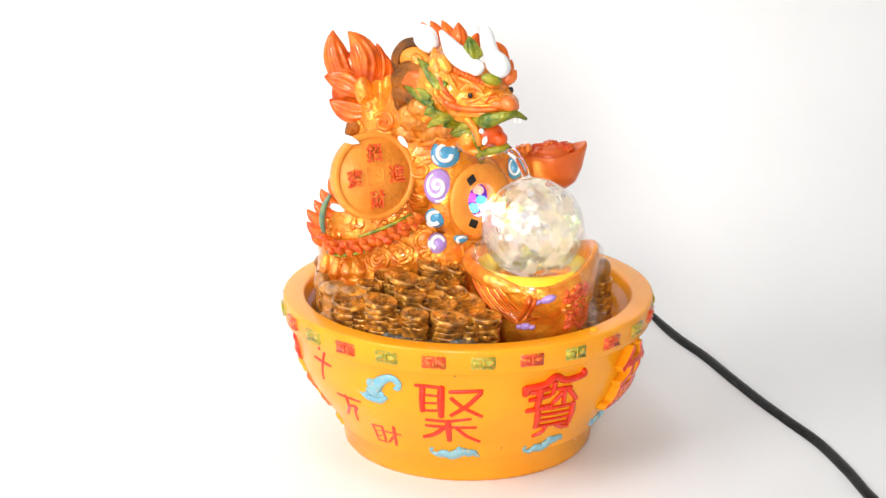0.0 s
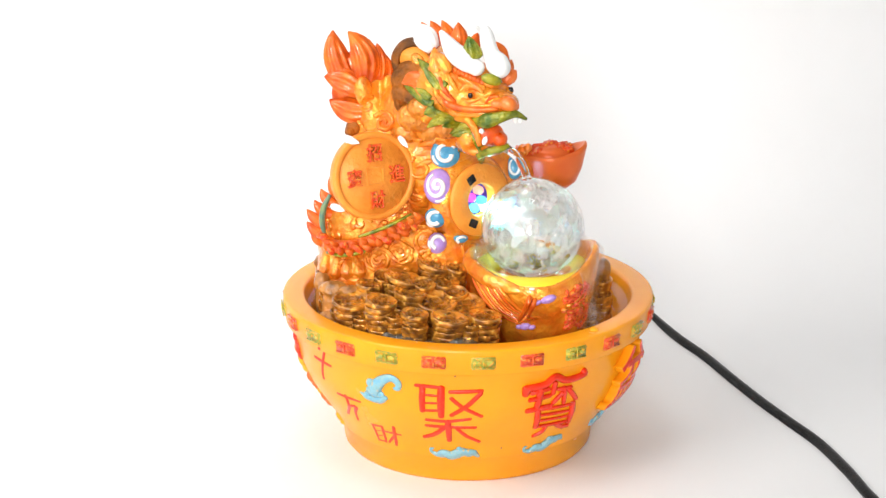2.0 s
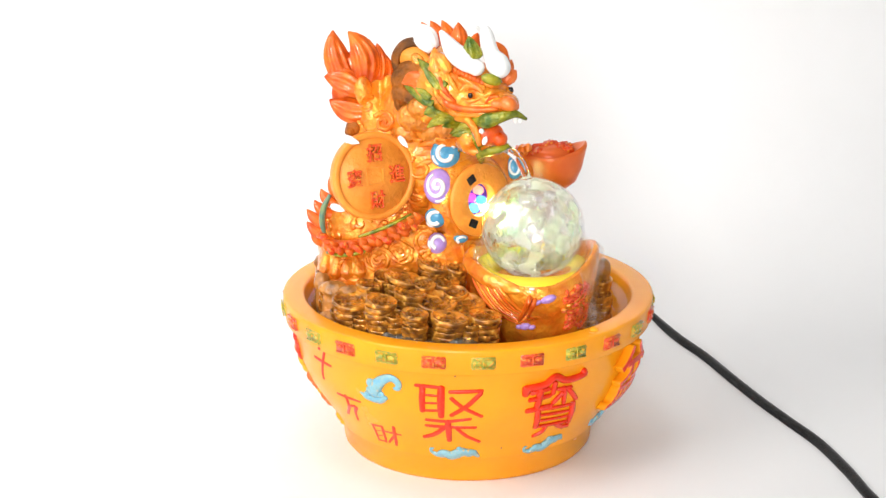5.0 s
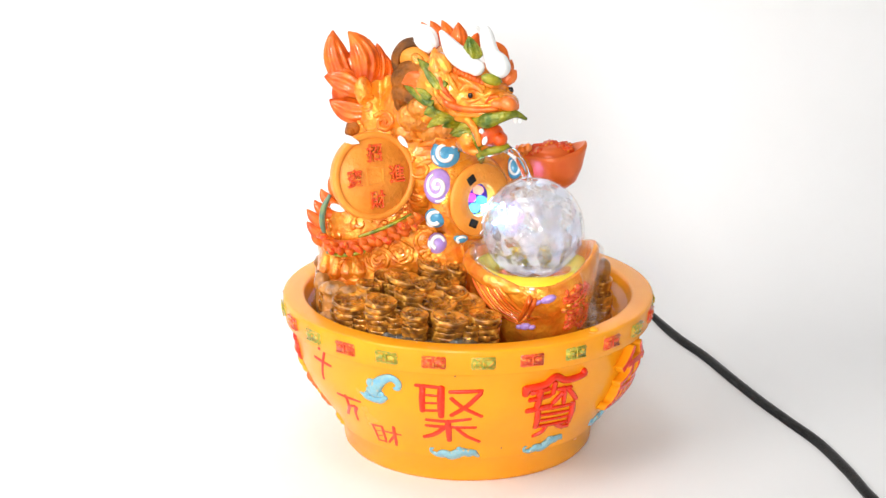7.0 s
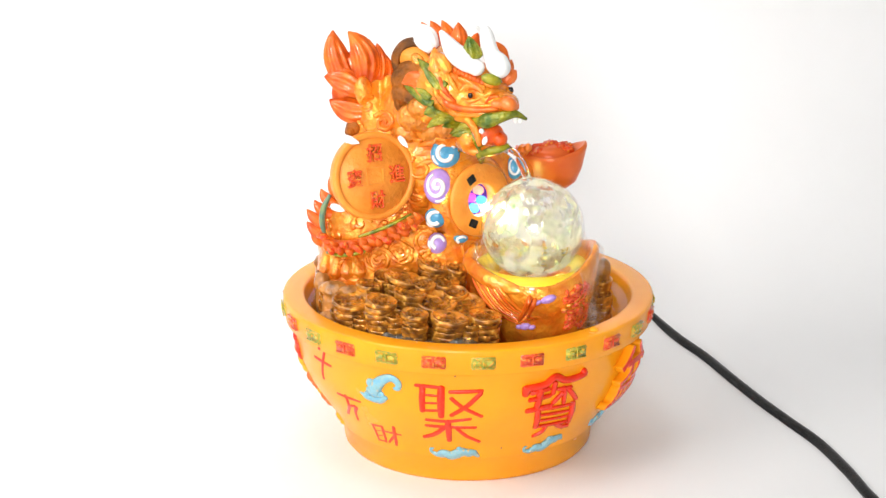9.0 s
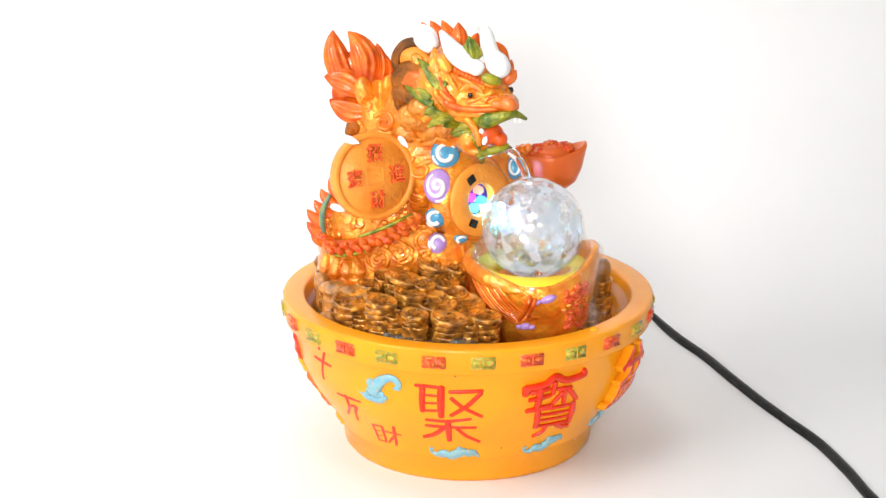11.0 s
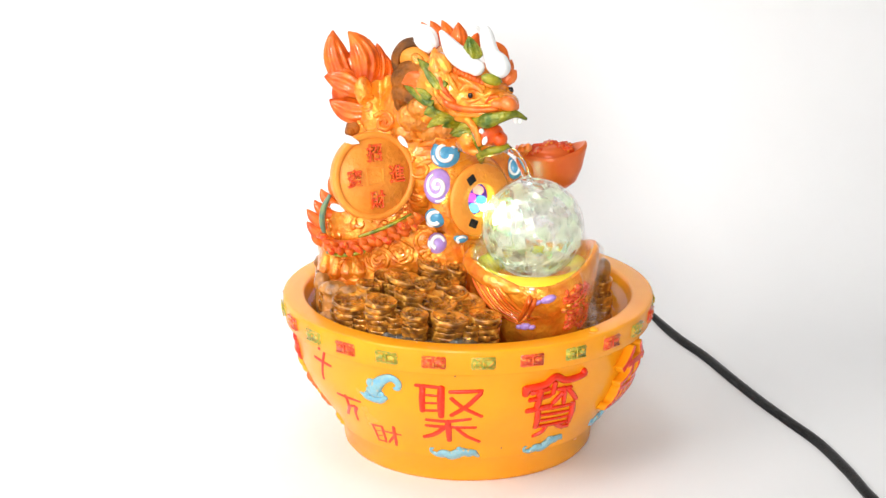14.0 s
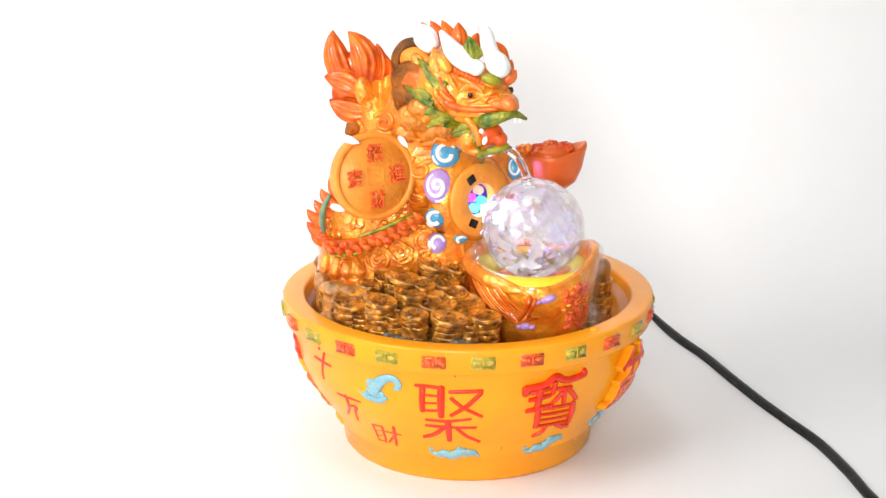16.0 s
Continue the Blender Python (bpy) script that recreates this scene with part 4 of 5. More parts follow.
tube(bm, ((-0.0797, -0.0040, 0.1185), (-0.0720, -0.0140, 0.1152), (-0.0597, -0.0200, 0.1168), (-0.0475, -0.0240, 0.1221), (-0.0355, -0.0260, 0.1276), (-0.0242, -0.0220, 0.1339)), (0.0028, 0.0040, 0.0040, 0.0038, 0.0034, 0.0020), 14)
fuse(part("coil", bm, FLAME, dragon, "orange-red knobbly tail coil"), 0.0008, 1)
rnd = random.Random(21)
for k in range(24):
    q = glide(((-0.0790, -0.0070, 0.1180), (-0.0718, -0.0180, 0.1165), (-0.0595, -0.0240, 0.1182), (-0.0474, -0.0280, 0.1236), (-0.0354, -0.0300, 0.1290), (-0.0254, -0.0260, 0.1342)), 24)[5 * k + 2]
    q = q + Vector((0, -0.0012, 0.0022 * (1 if k % 2 else -1)))
    leaf("coil_scale", WORN_RED if k % 3 == 1 else FLAME, q + Vector((0.0014, 0, -0.0016)), q + Vector((rnd.uniform(-0.004, -0.001), -0.0012, rnd.uniform(0.0010, 0.0036))), rnd.uniform(0.0014, 0.0022), 0.5, grooves=0.1, label="pointed scale of the coil", swell=0.35)
for pts in (((-0.0758, -0.0120, 0.1111), (-0.0687, -0.0200, 0.1120), (-0.0596, -0.0240, 0.1142), (-0.0520, -0.0260, 0.1170)), ((-0.0580, -0.0300, 0.1254), (-0.0502, -0.0310, 0.1282), (-0.0413, -0.0330, 0.1325), (-0.0301, -0.0300, 0.1378))):
    bm = bmesh.new()
    tube(bm, pts, (0.0006, 0.0010, 0.0010, 0.0006), 8)
    part("coil_edge", bm, GREEN, dragon, "green line along the coil")
for c, r, tn, st, h, mat in (((-0.0478, 0.0000, 0.1039), 0.0080, 1.7, 2.0, 1, GOLD), ((-0.0653, 0.0000, 0.1000), 0.0075, 1.3, 1.5, -1, GOLD),
                             ((-0.0224, 0.0000, 0.1128), 0.0070, 1.4, 1.0, 1, GOLD), ((-0.0573, 0.0000, 0.1240), 0.0060, 1.1, 0.0, 1, GOLD), ((-0.0253, 0.0000, 0.1539), 0.0070, 1.2, 2.0, 1, GOLD), ((-0.0284, 0.0000, 0.1398), 0.0060, 1.2, 0.0, -1, GOLD),
                             ((0.0021, 0.0000, 0.1096), 0.0060, 1.2, 2.0, 1, GOLD), ((-0.0267, 0.0000, 0.1741), 0.0065, 1.2, 1.0, -1, GOLD)):
    ridge("scale_curl", mat, curl(c, r, tn, start=st, hand=h), (0.0012, 0.0013, 0.0008), n=3)
rnd = random.Random(9)
for k in range(70):
    c = Vector((-0.0775, 0.0000, 0.1000)).lerp((0.0006, 0.0000, 0.1000), rnd.random())
    c.z += rnd.uniform(-0.004, 0.066)
    if -0.016 > c.x > -0.062 and c.z > 0.125:
        continue
    at, nor = cling(c, BODY)
    if nor is None:
        continue
    s = rnd.uniform(0.0014, 0.0026)
    bm = bmesh.new()
    lump(bm, (0, 0, 0), 1, seg=12, m=aim(at, nor) @ Matrix.Diagonal((s, s * rnd.uniform(0.8, 1.5), s * 0.7, 1)))
    part("scale_bead", bm, GOLD, dragon)

for k in range(2):
    ridge("ribbon_fold", GOLD, [Vector(p) + Vector((0.0021 * k, 0, -0.0012 * k)) for p in ((-0.0518, 0.0000, 0.0987), (-0.0539, 0.0000, 0.1045), (-0.0514, 0.0000, 0.1093), (-0.0459, 0.0000, 0.1096), (-0.0416, 0.0000, 0.1058), (-0.0374, 0.0000, 0.1026), (-0.0328, 0.0000, 0.1058), (-0.0331, 0.0000, 0.1109), (-0.0385, -0.0000, 0.1141), (-0.0440, 0.0000, 0.1128))], (0.0007, 0.0012, 0.0012, 0.0007), n=5)

# lamp plate in the belly
LAMP = aim((0.0069, -0.0125, 0.1405), (0.60, -0.79, 0.08))
plate = part("lamp_plate", bmesh.new(), COIN_GOLD, dragon, "round orange plate around the coloured lamps")
bm = bmesh.new()
lathe(bm, [(0.0087, -0.0102), (0.0192, -0.0102), (0.0196, -0.0008), (0.0190, 0.0), (0.0095, 0.0004), (0.0087, -0.0002), (0.0085, -0.0100)], 64, LAMP, ring_shaped=True)
bm.to_mesh(plate.data)
bm.free()
plate.data.shade_smooth()
# No slots are cut; solid black blocks paint in the dark of the openings.
for x, y, sp in ((-0.0062, 0.0118, 28), (-0.0062, -0.0118, -28)):
    bm = bmesh.new()
    block(bm, LAMP @ Matrix.Translation((x, y, 0.0001)) @ Matrix.Rotation(radians(sp), 4, "Z"), 0.0052, 0.0044, 0.0010, 0.0002)
    part("slot", bm, BLACK, plate, "black block painted in for a dark slot opening", smooth=False)
# Housing back is no lamp; violet light from the beads is put in as emission.
bm = bmesh.new()
lathe(bm, [(0.0005, -0.0072), (0.0086, -0.0072), (0.0086, -0.0060), (0.0005, -0.0060)], 48, LAMP)
part("lamp_back", bm, glow("painted_violet_glow", (0.10, 0.04, 0.75), 0.35), plate, "back of the lamp housing, blue-violet lamp light put in as emission")
for x, y, col in ((0.0012, 0.0046, (0.9, 0.42, 0.30)), (-0.0042, 0.0014, (0.95, 0.10, 0.60)), (0.0030, -0.0012, (0.12, 0.60, 1.0)), (-0.0022, -0.0047, (0.20, 0.85, 1.0))):
    bm = bmesh.new()
    tube(bm, [LAMP @ Vector((x, y, z)) for z in (-0.0056, -0.0046, -0.0030)], (0.0024, 0.0024, 0.0024), 16)
    lump(bm, LAMP @ Vector((x, y, -0.0030)), 0.0024, seg=18)
    part("lamp_bead", bm, glow("lamp_bead_glow", col, 1.25), plate, "glowing coloured lamp bead")

bm = bmesh.new()
lathe(bm, [(0.0188, -0.0110), (0.0260, -0.0130), (0.0240, -0.0070), (0.0218, -0.0032), (0.0199, -0.0018), (0.0188, -0.0024)], 64, LAMP, ring_shaped=True)
COLLAR = part("plate_collar", bm, GOLD, dragon)

# painted cloud swirls on the belly
for c, rx, ry, mat, sp, turn in (((-0.0123, 0.0000, 0.1617), 26, 25, BLUE, 0.6, 5.6), ((-0.0162, 0.0000, 0.1439), 25, 31, PURPLE, 2.0, 10.2), ((-0.0175, 0.0000, 0.1265), 19, 18, BLUE, 1.0, 4.6), ((-0.0166, 0.0000, 0.1125), 17, 19, PURPLE, 0.2, 4.2),
                           ((-0.0040, 0.0000, 0.1154), 13, 9, BLUE, 0.5, 3.6), ((0.0249, 0.0000, 0.1552), 15, 21, BLUE, 2.0, 4.2)):
    at, nor = cling(c, BODY, HEAD, COLLAR)
    nor = (nor * 0.5 + Vector((0.12, -1, 0.15)) * 0.7).normalized()
    m = aim(at - nor * 0.0004, nor)
    bm = bmesh.new()
    lump(bm, (0, 0, 0), 1, seg=24, m=m @ Matrix.Diagonal((rx * 0.000303, ry * 0.000303, 0.0032, 1)))
    if mat is BLUE and rx > 20:
        lump(bm, (0, 0, 0), 1, seg=14, m=m @ Matrix.Translation((-rx * 0.00013, ry * 0.00024, 0)) @ Matrix.Diagonal((rx * 0.00014, ry * 0.00012, 0.0026, 1)))
    pad = part("swirl", bm, mat, dragon, "lilac painted cloud swirl" if mat is PURPLE else "sky blue painted cloud swirl")
    bm = bmesh.new()
    pts = []
    for k in np.linspace(0, 1, 20):
        a, q = sp + turn * k, 0.74 - (0.07 * turn + 0.02 * math.sin(5 * k)) * k
        x, y = q * math.cos(a), q * math.sin(a)
        pts.append(m @ Vector((x * rx * 0.000303, y * ry * 0.000303, 0.0032 * math.sqrt(1 - q * q) + 0.0002)))
    w = 0.0011 if rx > 15 else 0.0007
    tube(bm, pts, (w * 0.6, w * 1.1, w, w * 1.2), 8, n=3)
    if rx > 15:
        arc = [m @ Vector((0.86 * math.cos(a) * rx * 0.000303, 0.86 * math.sin(a) * ry * 0.000303, 0.0018)) for a in np.linspace(sp + 2.6, sp + 3.5, 6)]
        tube(bm, arc, (w * 0.5, w * 0.8, w * 0.4), 8, n=3)
    part("white_line", bm, WHITE, pad, "white painted spiral line")

# golden ingot held behind the mouth
INGOT = Matrix.Translation((0.0458, 0.0200, 0.1524)) @ Matrix.Rotation(radians(-4), 4, "Y")
ingot = part("ingot", bmesh.new(), CORAL, dragon, "coral-orange boat-shaped ingot with a red top")


def boat(p, a):
    k = max(0.0, (p.z + 0.004) / 0.010)
    e = abs(math.cos(a))
    return Vector((p.x * (1 + 0.06 * k * e), p.y * (0.62 + 0.1 * (1 - e)), p.z + 0.0046 * k * e ** 2.2))


bm = bmesh.new()
lathe(bm, [(0.0005, -0.0145), (0.008, -0.0142), (0.0125, -0.011), (0.0160, -0.004), (0.0182, 0.0030), (0.0187, 0.0046), (0.0181, 0.0060), (0.0163, 0.0052), (0.0140, 0.0020), (0.0005, 0.0012)], 64, INGOT, boat)
bm.to_mesh(ingot.data)
bm.free()
ingot.data.shade_smooth()
bm = bmesh.new()
lump(bm, (0, 0, 0), 1, seg=28, m=INGOT @ Matrix.Translation((-0.001, 0, 0.0045)) @ Matrix.Diagonal((0.0128, 0.0095, 0.0062, 1)))
part("ingot_dome", bm, CORAL, ingot)
bm = bmesh.new()
rnd = random.Random(31)
for k in range(30):
    x, y = rnd.uniform(-0.011, 0.009), rnd.uniform(-0.006, 0.006)
    block(bm, INGOT @ Matrix.Translation((x, y, 0.0104 - 26 * x * x - 40 * y * y)) @ Matrix.Rotation(radians(rnd.choice((0, 90, 20, 70))), 4, "Z"), rnd.uniform(0.003, 0.007), 0.0018, 0.0034, 0.0005)
part("ingot_seal", bm, WORN_RED, ingot, "red raised seal strokes on the top")
bm = bmesh.new()
for c, r in (((0.0298, 0.0120, 0.1614), 0.0036), ((0.0321, 0.0100, 0.1632), 0.0026), ((0.0279, 0.0100, 0.1588), 0.0030), ((0.0235, 0.0120, 0.1475), 0.0060)):
    lump(bm, c, r, seg=14)
part("paw", bm, GOLD, dragon, "gold paw holding the ingot")

# cup reliefs
for k in range(8):
    ridge("robe_fold", FLAME if k % 2 == 0 else GOLD, [Vector(p) + Vector((0.0014 * k, 0, 0.0004 * k)) for p in ((-0.0001, -0.0300, 0.1096), (0.0050, -0.0300, 0.0964), (0.0141, -0.0300, 0.0844), (0.0259, -0.0300, 0.0780))],
          (0.0005, 0.0010, 0.0011, 0.0005), (CUPB,), parent=cup)
ridge("arm_relief", FLAME, ((0.0320, -0.0400, 0.1040), (0.0310, -0.0400, 0.0956), (0.0287, -0.0400, 0.0884), (0.0258, -0.0400, 0.0828)), (0.0009, 0.0015, 0.0016, 0.0008), (CUPB,), parent=cup, label="orange-red raised arm")
ridge("arm_relief", FLAME, ((0.0341, -0.0400, 0.1028), (0.0334, -0.0400, 0.0941), (0.0305, -0.0400, 0.0847)), (0.0008, 0.0016, 0.0008), (CUPB,), parent=cup, label="orange-red raised arm")
for k in range(4):
    at, nor = cling(Vector((0.0299, -0.0400, 0.1059)) + Vector((0.0011 * (k % 2) * 2, 0, -0.0019 * k)), CUPB)
    bm = bmesh.new()
    lump(bm, at, (0.0016, 0.0010, 0.0007), seg=10)
    part("claw_tip", bm, WHITE, cup, "white claw tip")
for c, r in (((0.0405, -0.0400, 0.0947), (0.0044, 0.0018, 0.0022)), ((0.0346, -0.0400, 0.0928), (0.0030, 0.0014, 0.0014)), ((0.0294, -0.0400, 0.0799), (0.0032, 0.0016, 0.0020)), ((0.0261, -0.0400, 0.0796), (0.0020, 0.0014, 0.0014)), ((0.0326, -0.0400, 0.0793), (0.0020, 0.0014, 0.0014))):
    at, nor = cling(c, CUPB)
    bm = bmesh.new()
    lump(bm, at, r, (0, -18, 0), seg=14)
    part("cloud_relief", bm, PURPLE, cup, "small lilac cloud")
rnd = random.Random(3)
for k in range(80):
    at, nor = cling(Vector((0.0560, -0.0300, 0.0875)) + Vector((rnd.uniform(-0.0070, 0.0055), 0, rnd.uniform(-0.0115, 0.0115))), CUPB)
    bm = bmesh.new()
    s = rnd.uniform(0.0016, 0.0026)
    block(bm, aim(at, nor, spin=rnd.choice((0, 90, 45, 20))), s * 2.2, s * 0.8, 0.0026, 0.0005)
    part("seal_stroke", bm, WORN_RED if k % 9 else GOLD, cup, "red raised seal stroke" if k % 9 else "gold dab of paint")
bm = bmesh.new()
rnd = random.Random(5)
for k in range(40):
    a = 2 * math.pi * k / 40
    lump(bm, (CUP.x + 0.0040 + 0.0235 * math.cos(a), CUP.y + 0.0235 * math.sin(a), 0.0665 + rnd.uniform(-0.002, 0.003)), (0.005, 0.005, rnd.uniform(0.003, 0.006)), seg=10)
fuse(part("cup_foot", bm, BROWN, cup, "wet brown rocky foot of the cup"), 0.001, 1)


# ---- coin stacks ----
COIN_MESH = {}


def coin_mesh(r):
    if r not in COIN_MESH:
        bm = bmesh.new()
        h = 0.0033
        lathe(bm, [(0.0003, 0.0), (r * 0.955, 0.0), (r, h * 0.16), (r, h * 0.80), (r * 0.975, h * 0.97), (r * 0.84, h), (r * 0.79, h * 0.80), (0.0003, h * 0.80)], 40)
        for v in bm.verts:
            v.co += 0.0004 * noise.noise_vector(v.co * 260)
        me = bpy.data.meshes.new("coin")
        bmesh.ops.recalc_face_normals(bm, faces=bm.faces)
        bm.to_mesh(me)
        bm.free()
        me.materials.append(BRONZE)
        me.shade_smooth()
        COIN_MESH[r] = me
    return COIN_MESH[r]


def coin_stack(top, r, tilt, rnd):
    r = round(r, 4)
    top = Vector(top)
    st = thing("coin_stack", "pile of tarnished bronze-gold coins heaped in the bowl", "coins", "coin stacks in the bowl", at=(top.x, top.y, 0.056))
    h = 0.0031
    n = max(2, min(9, int((top.z - 0.056) / h)))
    for k in range(n):
        ob = new("coin", coin_mesh(r))
        ob.parent = st
        last = k == n - 1
        big = 1.07 if last else rnd.uniform(0.95, 1.03)
        ob.matrix_local = Matrix.Translation((rnd.uniform(-1, 1) * 0.0007, rnd.uniform(-1, 1) * 0.0007, top.z - 0.056 - (n - k) * h)) @ pose(
            0, 0, 0, rnd.uniform(-2, 2) + (tilt + 4 if last else 0), rnd.uniform(-2, 2), rnd.uniform(0, 90)) @ Matrix.Diagonal((big, big, 1, 1))
        if last:
            bm = bmesh.new()
            for x, y, sx, sy in ((0, 0.2, 0.5, 0.08), (0, -0.2, 0.5, 0.08), (0.2, 0, 0.08, 0.4), (-0.2, 0, 0.08, 0.4), (0, 0.5, 0.4, 0.1), (0, -0.5, 0.36, 0.1), (0.5, 0, 0.1, 0.4), (-0.5, 0.05, 0.1, 0.36),
                                 (0.12, 0.6, 0.08, 0.22), (-0.1, -0.58, 0.08, 0.24), (0.58, 0.1, 0.2, 0.08), (-0.58, -0.1, 0.22, 0.08)):
                block(bm, Matrix.Translation((x * r, y * r, 0.0029)), sx * r, sy * r, 0.0009)
            tagged(part("coin_emboss", bm, BRONZE, ob, smooth=False), kind="stuff")
    return st


rnd = random.Random(12)
for c, rp, tilt in (((-0.0461, -0.0600, 0.1008), 25, 8), ((-0.0274, -0.0680, 0.0965), 22, 4), ((-0.0100, -0.0700, 0.0950), 30, 5), ((0.0079, -0.0660, 0.0946), 27, 2), ((-0.0607, -0.0460, 0.0967), 31, 10),
                    ((-0.0528, -0.0340, 0.1008), 22, 4), ((-0.0343, -0.0340, 0.1052), 33, 12), ((-0.0305, -0.0480, 0.1011), 27, 6), ((-0.0135, -0.0320, 0.1024), 27, 10), ((-0.0170, -0.0500, 0.0974), 33, 10),
                    ((-0.0012, -0.0500, 0.0959), 31, 12), ((-0.0183, -0.0220, 0.1092), 31, 12)):
    coin_stack(c, rp * 0.000312, tilt, rnd)
for c, rp, tilt in (((-0.0711, -0.0260, 0.0963), 22, 6), ((-0.0777, -0.0040, 0.0981), 15, 4), ((-0.0446, -0.0260, 0.1033), 18, 18),
                    ((-0.0069, -0.0240, 0.1076), 20, 10), ((-0.0744, -0.0220, 0.0912), 17, 0), ((0.0706, 0.0040, 0.0760), 23, 4), ((0.0729, 0.0140, 0.0884), 19, 8), ((0.0741, 0.0100, 0.0805), 17, 4), ((0.0671, -0.0040, 0.0722), 20, 0),
                    ((-0.0262, -0.0720, 0.0911), 16, 0), ((-0.0379, -0.0640, 0.0942), 17, 4), ((-0.0002, -0.0720, 0.0921), 16, 4), ((-0.0556, -0.0560, 0.0902), 17, 0), ((-0.0676, -0.0400, 0.0884), 18, 0),
                    ((-0.0236, -0.0400, 0.1034), 18, 14), ((-0.0070, -0.0420, 0.0994), 20, 10)):
    coin_stack(c, rp * 0.000312, tilt, rnd)
bm = bmesh.new()
rnd = random.Random(7)
for k in range(90):
    a, q = rnd.uniform(0, 2 * math.pi), rnd.uniform(0.05, 0.078)
    if math.cos(a) > 0.2 and math.sin(a) > -0.5:
        continue
    lump(bm, (q * math.cos(a), q * math.sin(a), 0.059 + rnd.uniform(0, 0.012)), (rnd.uniform(0.006, 0.011), rnd.uniform(0.006, 0.011), rnd.uniform(0.004, 0.008)), seg=10)
tagged(fuse(part("rocky_bed", bm, BROWN), 0.0012, 1), "wet brown rocky bed under the coins", "stones")

ROCK = surface("wet_rock_paint", (0.66, 0.27, 0.045), (0.22, 0.095, 0.028), rough=0.25, scale=140, bump=1.0, bump_scale=260, coat=0.6, spread=0.2, relief=0.002)
for c, r in (((-0.0715, -0.0300, 0.0964), (0.0075, 0.006, 0.0045)), ((-0.0785, -0.0120, 0.0943), (0.0045, 0.005, 0.0065)), ((-0.0742, -0.0400, 0.0831), (0.0062, 0.005, 0.0042)), ((-0.0805, 0.0040, 0.1013), (0.0035, 0.004, 0.0032)),
             ((0.0749, 0.0160, 0.0930), (0.0042, 0.005, 0.0052)), ((-0.0629, -0.0360, 0.0971), (0.0055, 0.005, 0.0034))):
    bm = bmesh.new()
    bmesh.ops.create_icosphere(bm, subdivisions=3, radius=1)
    for v in bm.verts:
        q = Vector((v.co.x * r[0], v.co.y * r[1], v.co.z * r[2]))
        v.co = Vector(c) + q * (1 + 0.28 * noise.noise((q + Vector(c)) * 260))
    lump(bm, Vector(c) - Vector((0, 0, 0.012)), (r[0] * 0.9, r[1] * 0.9, 0.016), seg=12)
    tagged(fuse(part("rock", bm, ROCK), 0.0009, 2), "wet brown painted rock among the coins", "rock", "rocks among the coins")

LEDGE = surface("wet_grey_resin", (0.10, 0.085, 0.06), (0.035, 0.035, 0.03), rough=0.12, scale=160, bump=1.0, bump_scale=300, coat=1.0, spread=0.2, relief=0.002)
bm = bmesh.new()
rnd = random.Random(41)
for k in range(46):
    a, q = radians(rnd.uniform(212, 276)), rnd.uniform(0.0765, 0.0825)
    lump(bm, (q * math.cos(a), q * math.sin(a), rnd.uniform(0.0805, 0.0835) - 0.25 * (q - 0.0765)), (rnd.uniform(0.003, 0.006), rnd.uniform(0.003, 0.005), rnd.uniform(0.0022, 0.0038)), seg=12)
lathe(bm, [(0.0730, 0.058), (0.0840, 0.062), (0.0845, 0.0790), (0.0740, 0.0800)], 72, shape=lambda p, a: p if radians(210) < a < radians(278) else Vector((p.x * 0.93, p.y * 0.93, 0.061 + 0.2 * (p.z - 0.061))), ring_shaped=True)
tagged(fuse(part("wet_ledge", bm, LEDGE), 0.0009, 2), "dark wet resin ledge under the coin stacks", "ledge")

# ---- water ----
bm = bmesh.new()
lathe(bm, [(0.0005, 0.0640), (0.0850, 0.0640), (0.0876, 0.0822), (0.0864, 0.0815), (0.0005, 0.0815)], 96)
tagged(part("water", bm, WATER), "clear still water in the bowl", "water", kind="structure")

jet_from, jet_to = Vector((0.0199, -0.0380, 0.1749)), Vector((0.0303, -0.0310, 0.1555))
jet = thing("water_jet", "clear thin water jet falling onto the glass ball", "water jet", at=jet_from)
bm = bmesh.new()
line = [(jet_to - jet_from) * t + Vector((0.0016, 0, 0.0014)) * 4 * t * (1 - t) for t in np.linspace(0, 1, 7)]
tube(bm, line, (0.0020, 0.0024, 0.0021, 0.0024, 0.0022, 0.0025, 0.0034), 14, n=4)
part("stream", bm, JET, jet)
film = thing("water_film", "thin clear water film swirling round the ball", "water", at=(CUP.x, CUP.y, 0.105))
bm = bmesh.new()
lathe(bm, [(0.0305, 0.0090), (0.0325, 0.0100), (0.0310, 0.0130), (0.0292, 0.0170), (0.0281, 0.0210), (0.0277, 0.0210), (0.0285, 0.0150)], 72,
      shape=lambda p, a: Vector((p.x, p.y, p.z + 0.0010 * math.sin(3 * a) * (p.z > 0.001) + 0.0005 * math.sin(11 * a))), ring_shaped=True)
part("film", bm, FILM, film)

# sheet of water running down the cup, and the swell it makes beside the ball
sheet = thing("water_sheet", "clear water sheet running over the cup's edge", "water", at=(CUP.x, CUP.y, 0.08))
bm = bmesh.new()
rows_up = []
for r, z in ((0.0300, 0.1118), (0.0330, 0.1128), (0.0356, 0.1112), (0.0362, 0.1050), (0.0340, 0.0965), (0.0312, 0.0880), (0.0296, 0.0812)):
    ring = []
    for a in np.linspace(radians(-48), radians(24), 22):
        q = cup_shape(Vector((r * math.cos(a), r * math.sin(a), z)), a) + Vector((0.0006 * math.sin(9 * a + 90 * z), 0.0006 * math.cos(7 * a), 0))
        ring.append(bm.verts.new(q - Vector((CUP.x, CUP.y, 0.08))))
    rows_up.append(ring)
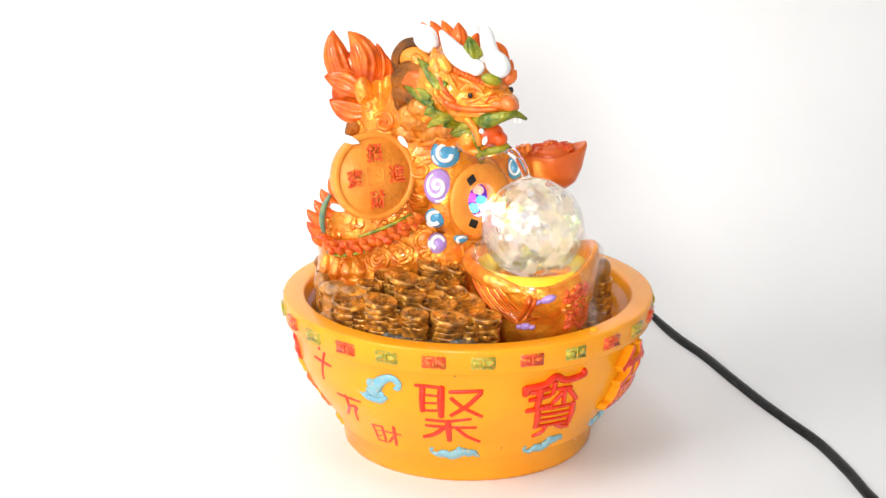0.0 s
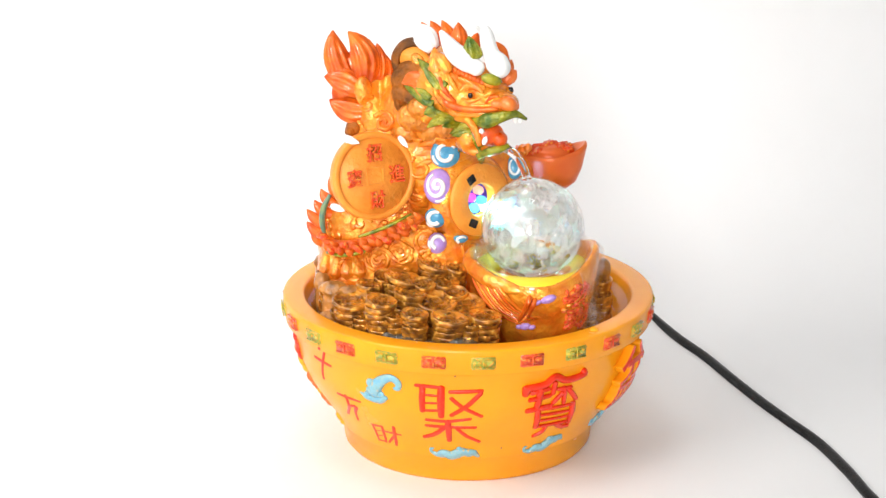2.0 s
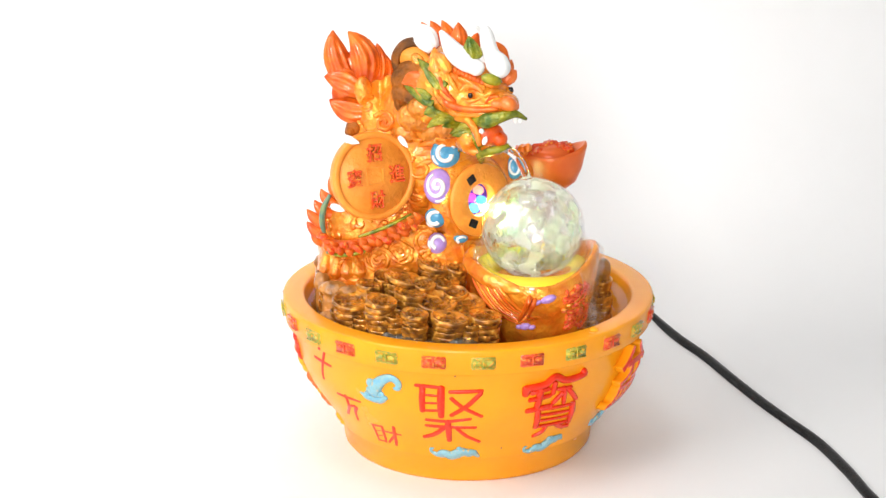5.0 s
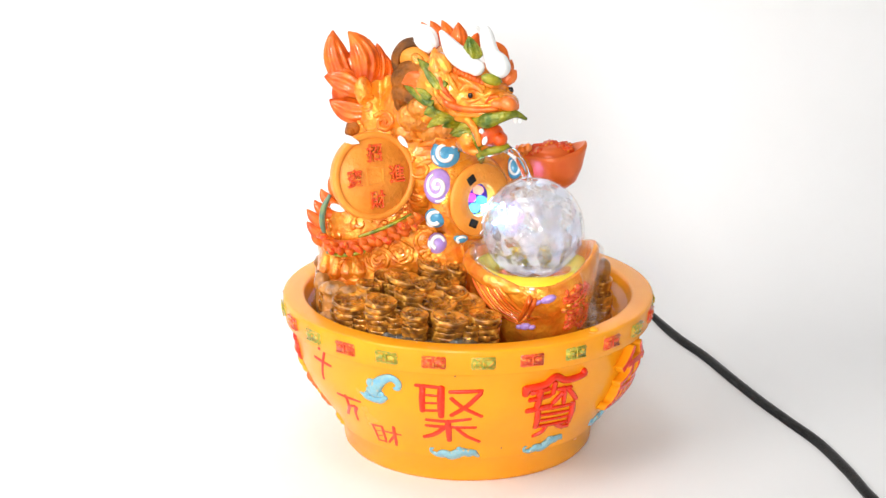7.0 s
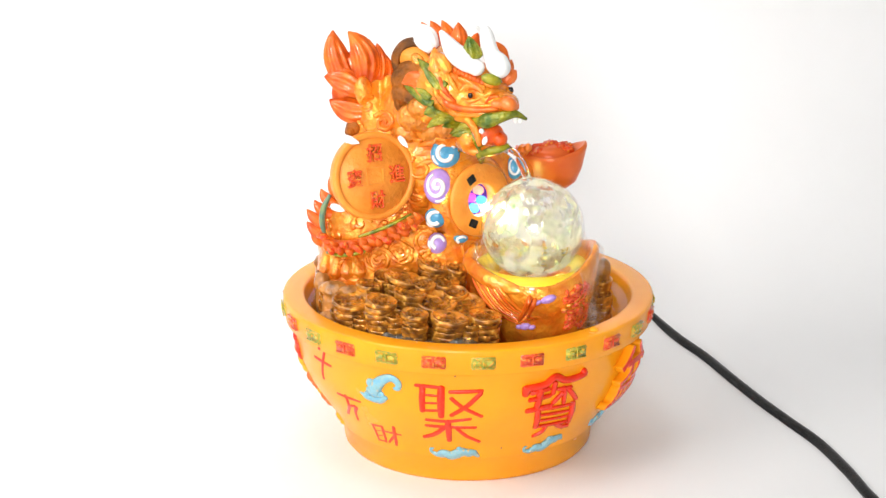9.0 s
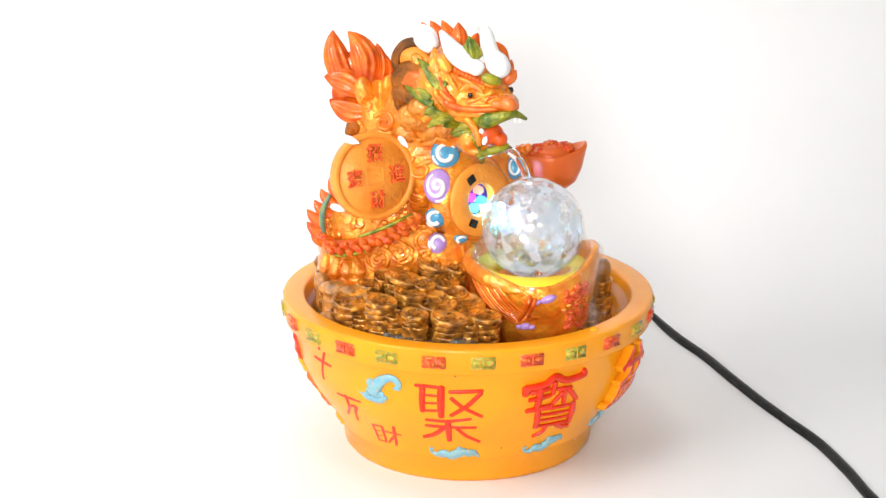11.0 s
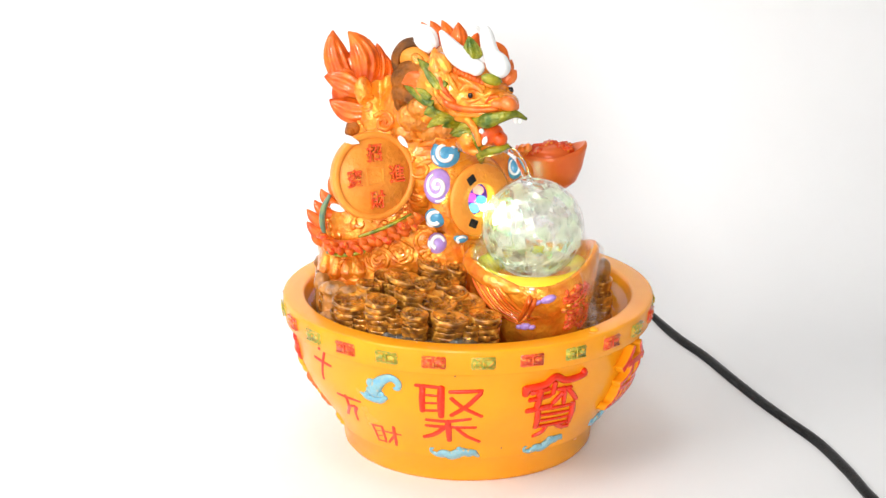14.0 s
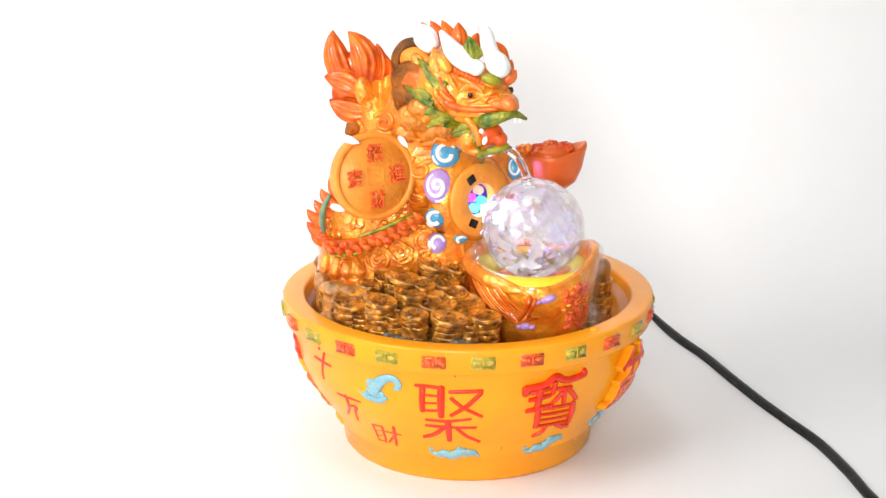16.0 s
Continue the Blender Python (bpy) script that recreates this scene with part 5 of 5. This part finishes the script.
for r0, r1 in zip(rows_up, rows_up[1:]):
    for q in range(21):
        bm.faces.new((r0[q], r0[q + 1], r1[q + 1], r1[q]))
run = part("run", bm, FILM, sheet)
thick = run.modifiers.new("thickness", "SOLIDIFY")
thick.thickness = 0.0008
bm = bmesh.new()
for c, r in (((-0.0285, -0.0060, 0.0370), (0.0046, 0.0050, 0.0056)), ((-0.0270, -0.0090, 0.0330), (0.0052, 0.0050, 0.0040)), ((-0.0300, -0.0010, 0.0345), (0.0050, 0.0060, 0.0035))):
    lump(bm, c, r, seg=16)
fuse(part("swell", bm, FILM, sheet), 0.0008, 3)
# ---- hidden glowing drum, added in the plate behind the ball to tint it ----
drum_at = LAMP @ Matrix.Translation((0.0112, -0.0092, -0.0054)) @ Matrix.Rotation(radians(-90), 4, "X")
drum = thing("tint_drum", "hidden glowing drum added to tint the glass ball", "lamp", at=drum_at.translation)
HUES = ((0.95, 0.86, 0.10), (0.40, 1.0, 0.30), (0.10, 0.90, 0.85), (0.12, 0.48, 1.0), (0.52, 0.26, 1.0), (0.85, 0.60, 0.85))
EDGES = (-15, 30, 100, 175, 250, 312, 345)
for k, hue in enumerate(HUES):
    bm = bmesh.new()
    rings = []
    for r, h in ((0.0058, -0.0055), (0.0070, -0.0055), (0.0070, 0.0055), (0.0058, 0.0055)):
        rings.append([bm.verts.new((r * math.cos(a), r * math.sin(a), h)) for a in np.linspace(radians(EDGES[k] + 0.5), radians(EDGES[k + 1] - 0.5), 9)])
    rings.append(rings[0])
    for r0, r1 in zip(rings, rings[1:]):
        for q in range(8):
            bm.faces.new((r0[q], r0[q + 1], r1[q + 1], r1[q]))
    part("tint_sector", bm, glow("tint_glow", hue, 54), drum, "glowing coloured sector of the added drum", smooth=False)

# ---- power cable ----
bm = bmesh.new()
lay = [Vector(p) for p in ((0.1094, 0.2427, 0.0030), (0.1193, 0.2033, 0.0030), (0.1338, 0.1542, 0.0030), (0.1472, 0.1184, 0.0030), (0.1591, 0.0787, 0.0030), (0.1706, 0.0431, 0.0030), (0.1819, 0.0119, 0.0030), (0.1927, -0.0178, 0.0030), (0.2012, -0.0551, 0.0030), (0.2099, -0.1015, 0.0030), (0.2344, -0.1682, 0.0030))]
tube(bm, lay, (0.0030,), 14, n=8)
tagged(part("power_cable", bm, RUBBER), "black rubber power cable lying on the white paper", "cable")


# ---- what moves ----
def motions():
    FRONT = math.degrees(math.atan2(*(drum_at.to_3x3().inverted() @ (LAMP.to_3x3() @ Vector((0, 0, 1)))).yx))
    axis = Matrix.Rotation(radians(25), 4, "Z")
    walk(ball, [(k * 0.25, Matrix.Translation(BALL) @ axis @ Matrix.Rotation(radians(67 * k), 4, "X")) for k in range(65)])
    turn = -360 / 4.333
    walk(drum, [(t, drum_at @ Matrix.Rotation(radians(FRONT + turn * (t - 0.03)), 4, "Z")) for t in np.linspace(0, 16, 33)])
    walk(film, [(t, Matrix.Translation((CUP.x, CUP.y, 0.105)) @ Matrix.Rotation(radians(40 * t), 4, "Z")) for t in np.linspace(0, 16, 17)])
    d = (jet_to - jet_from).normalized()
    walk(jet, [(k * 0.4, Matrix.Translation(jet_from) @ Matrix.Rotation(radians((0, 9, -6, 5, -10)[k % 5]), 4, d)) for k in range(41)])


motions()
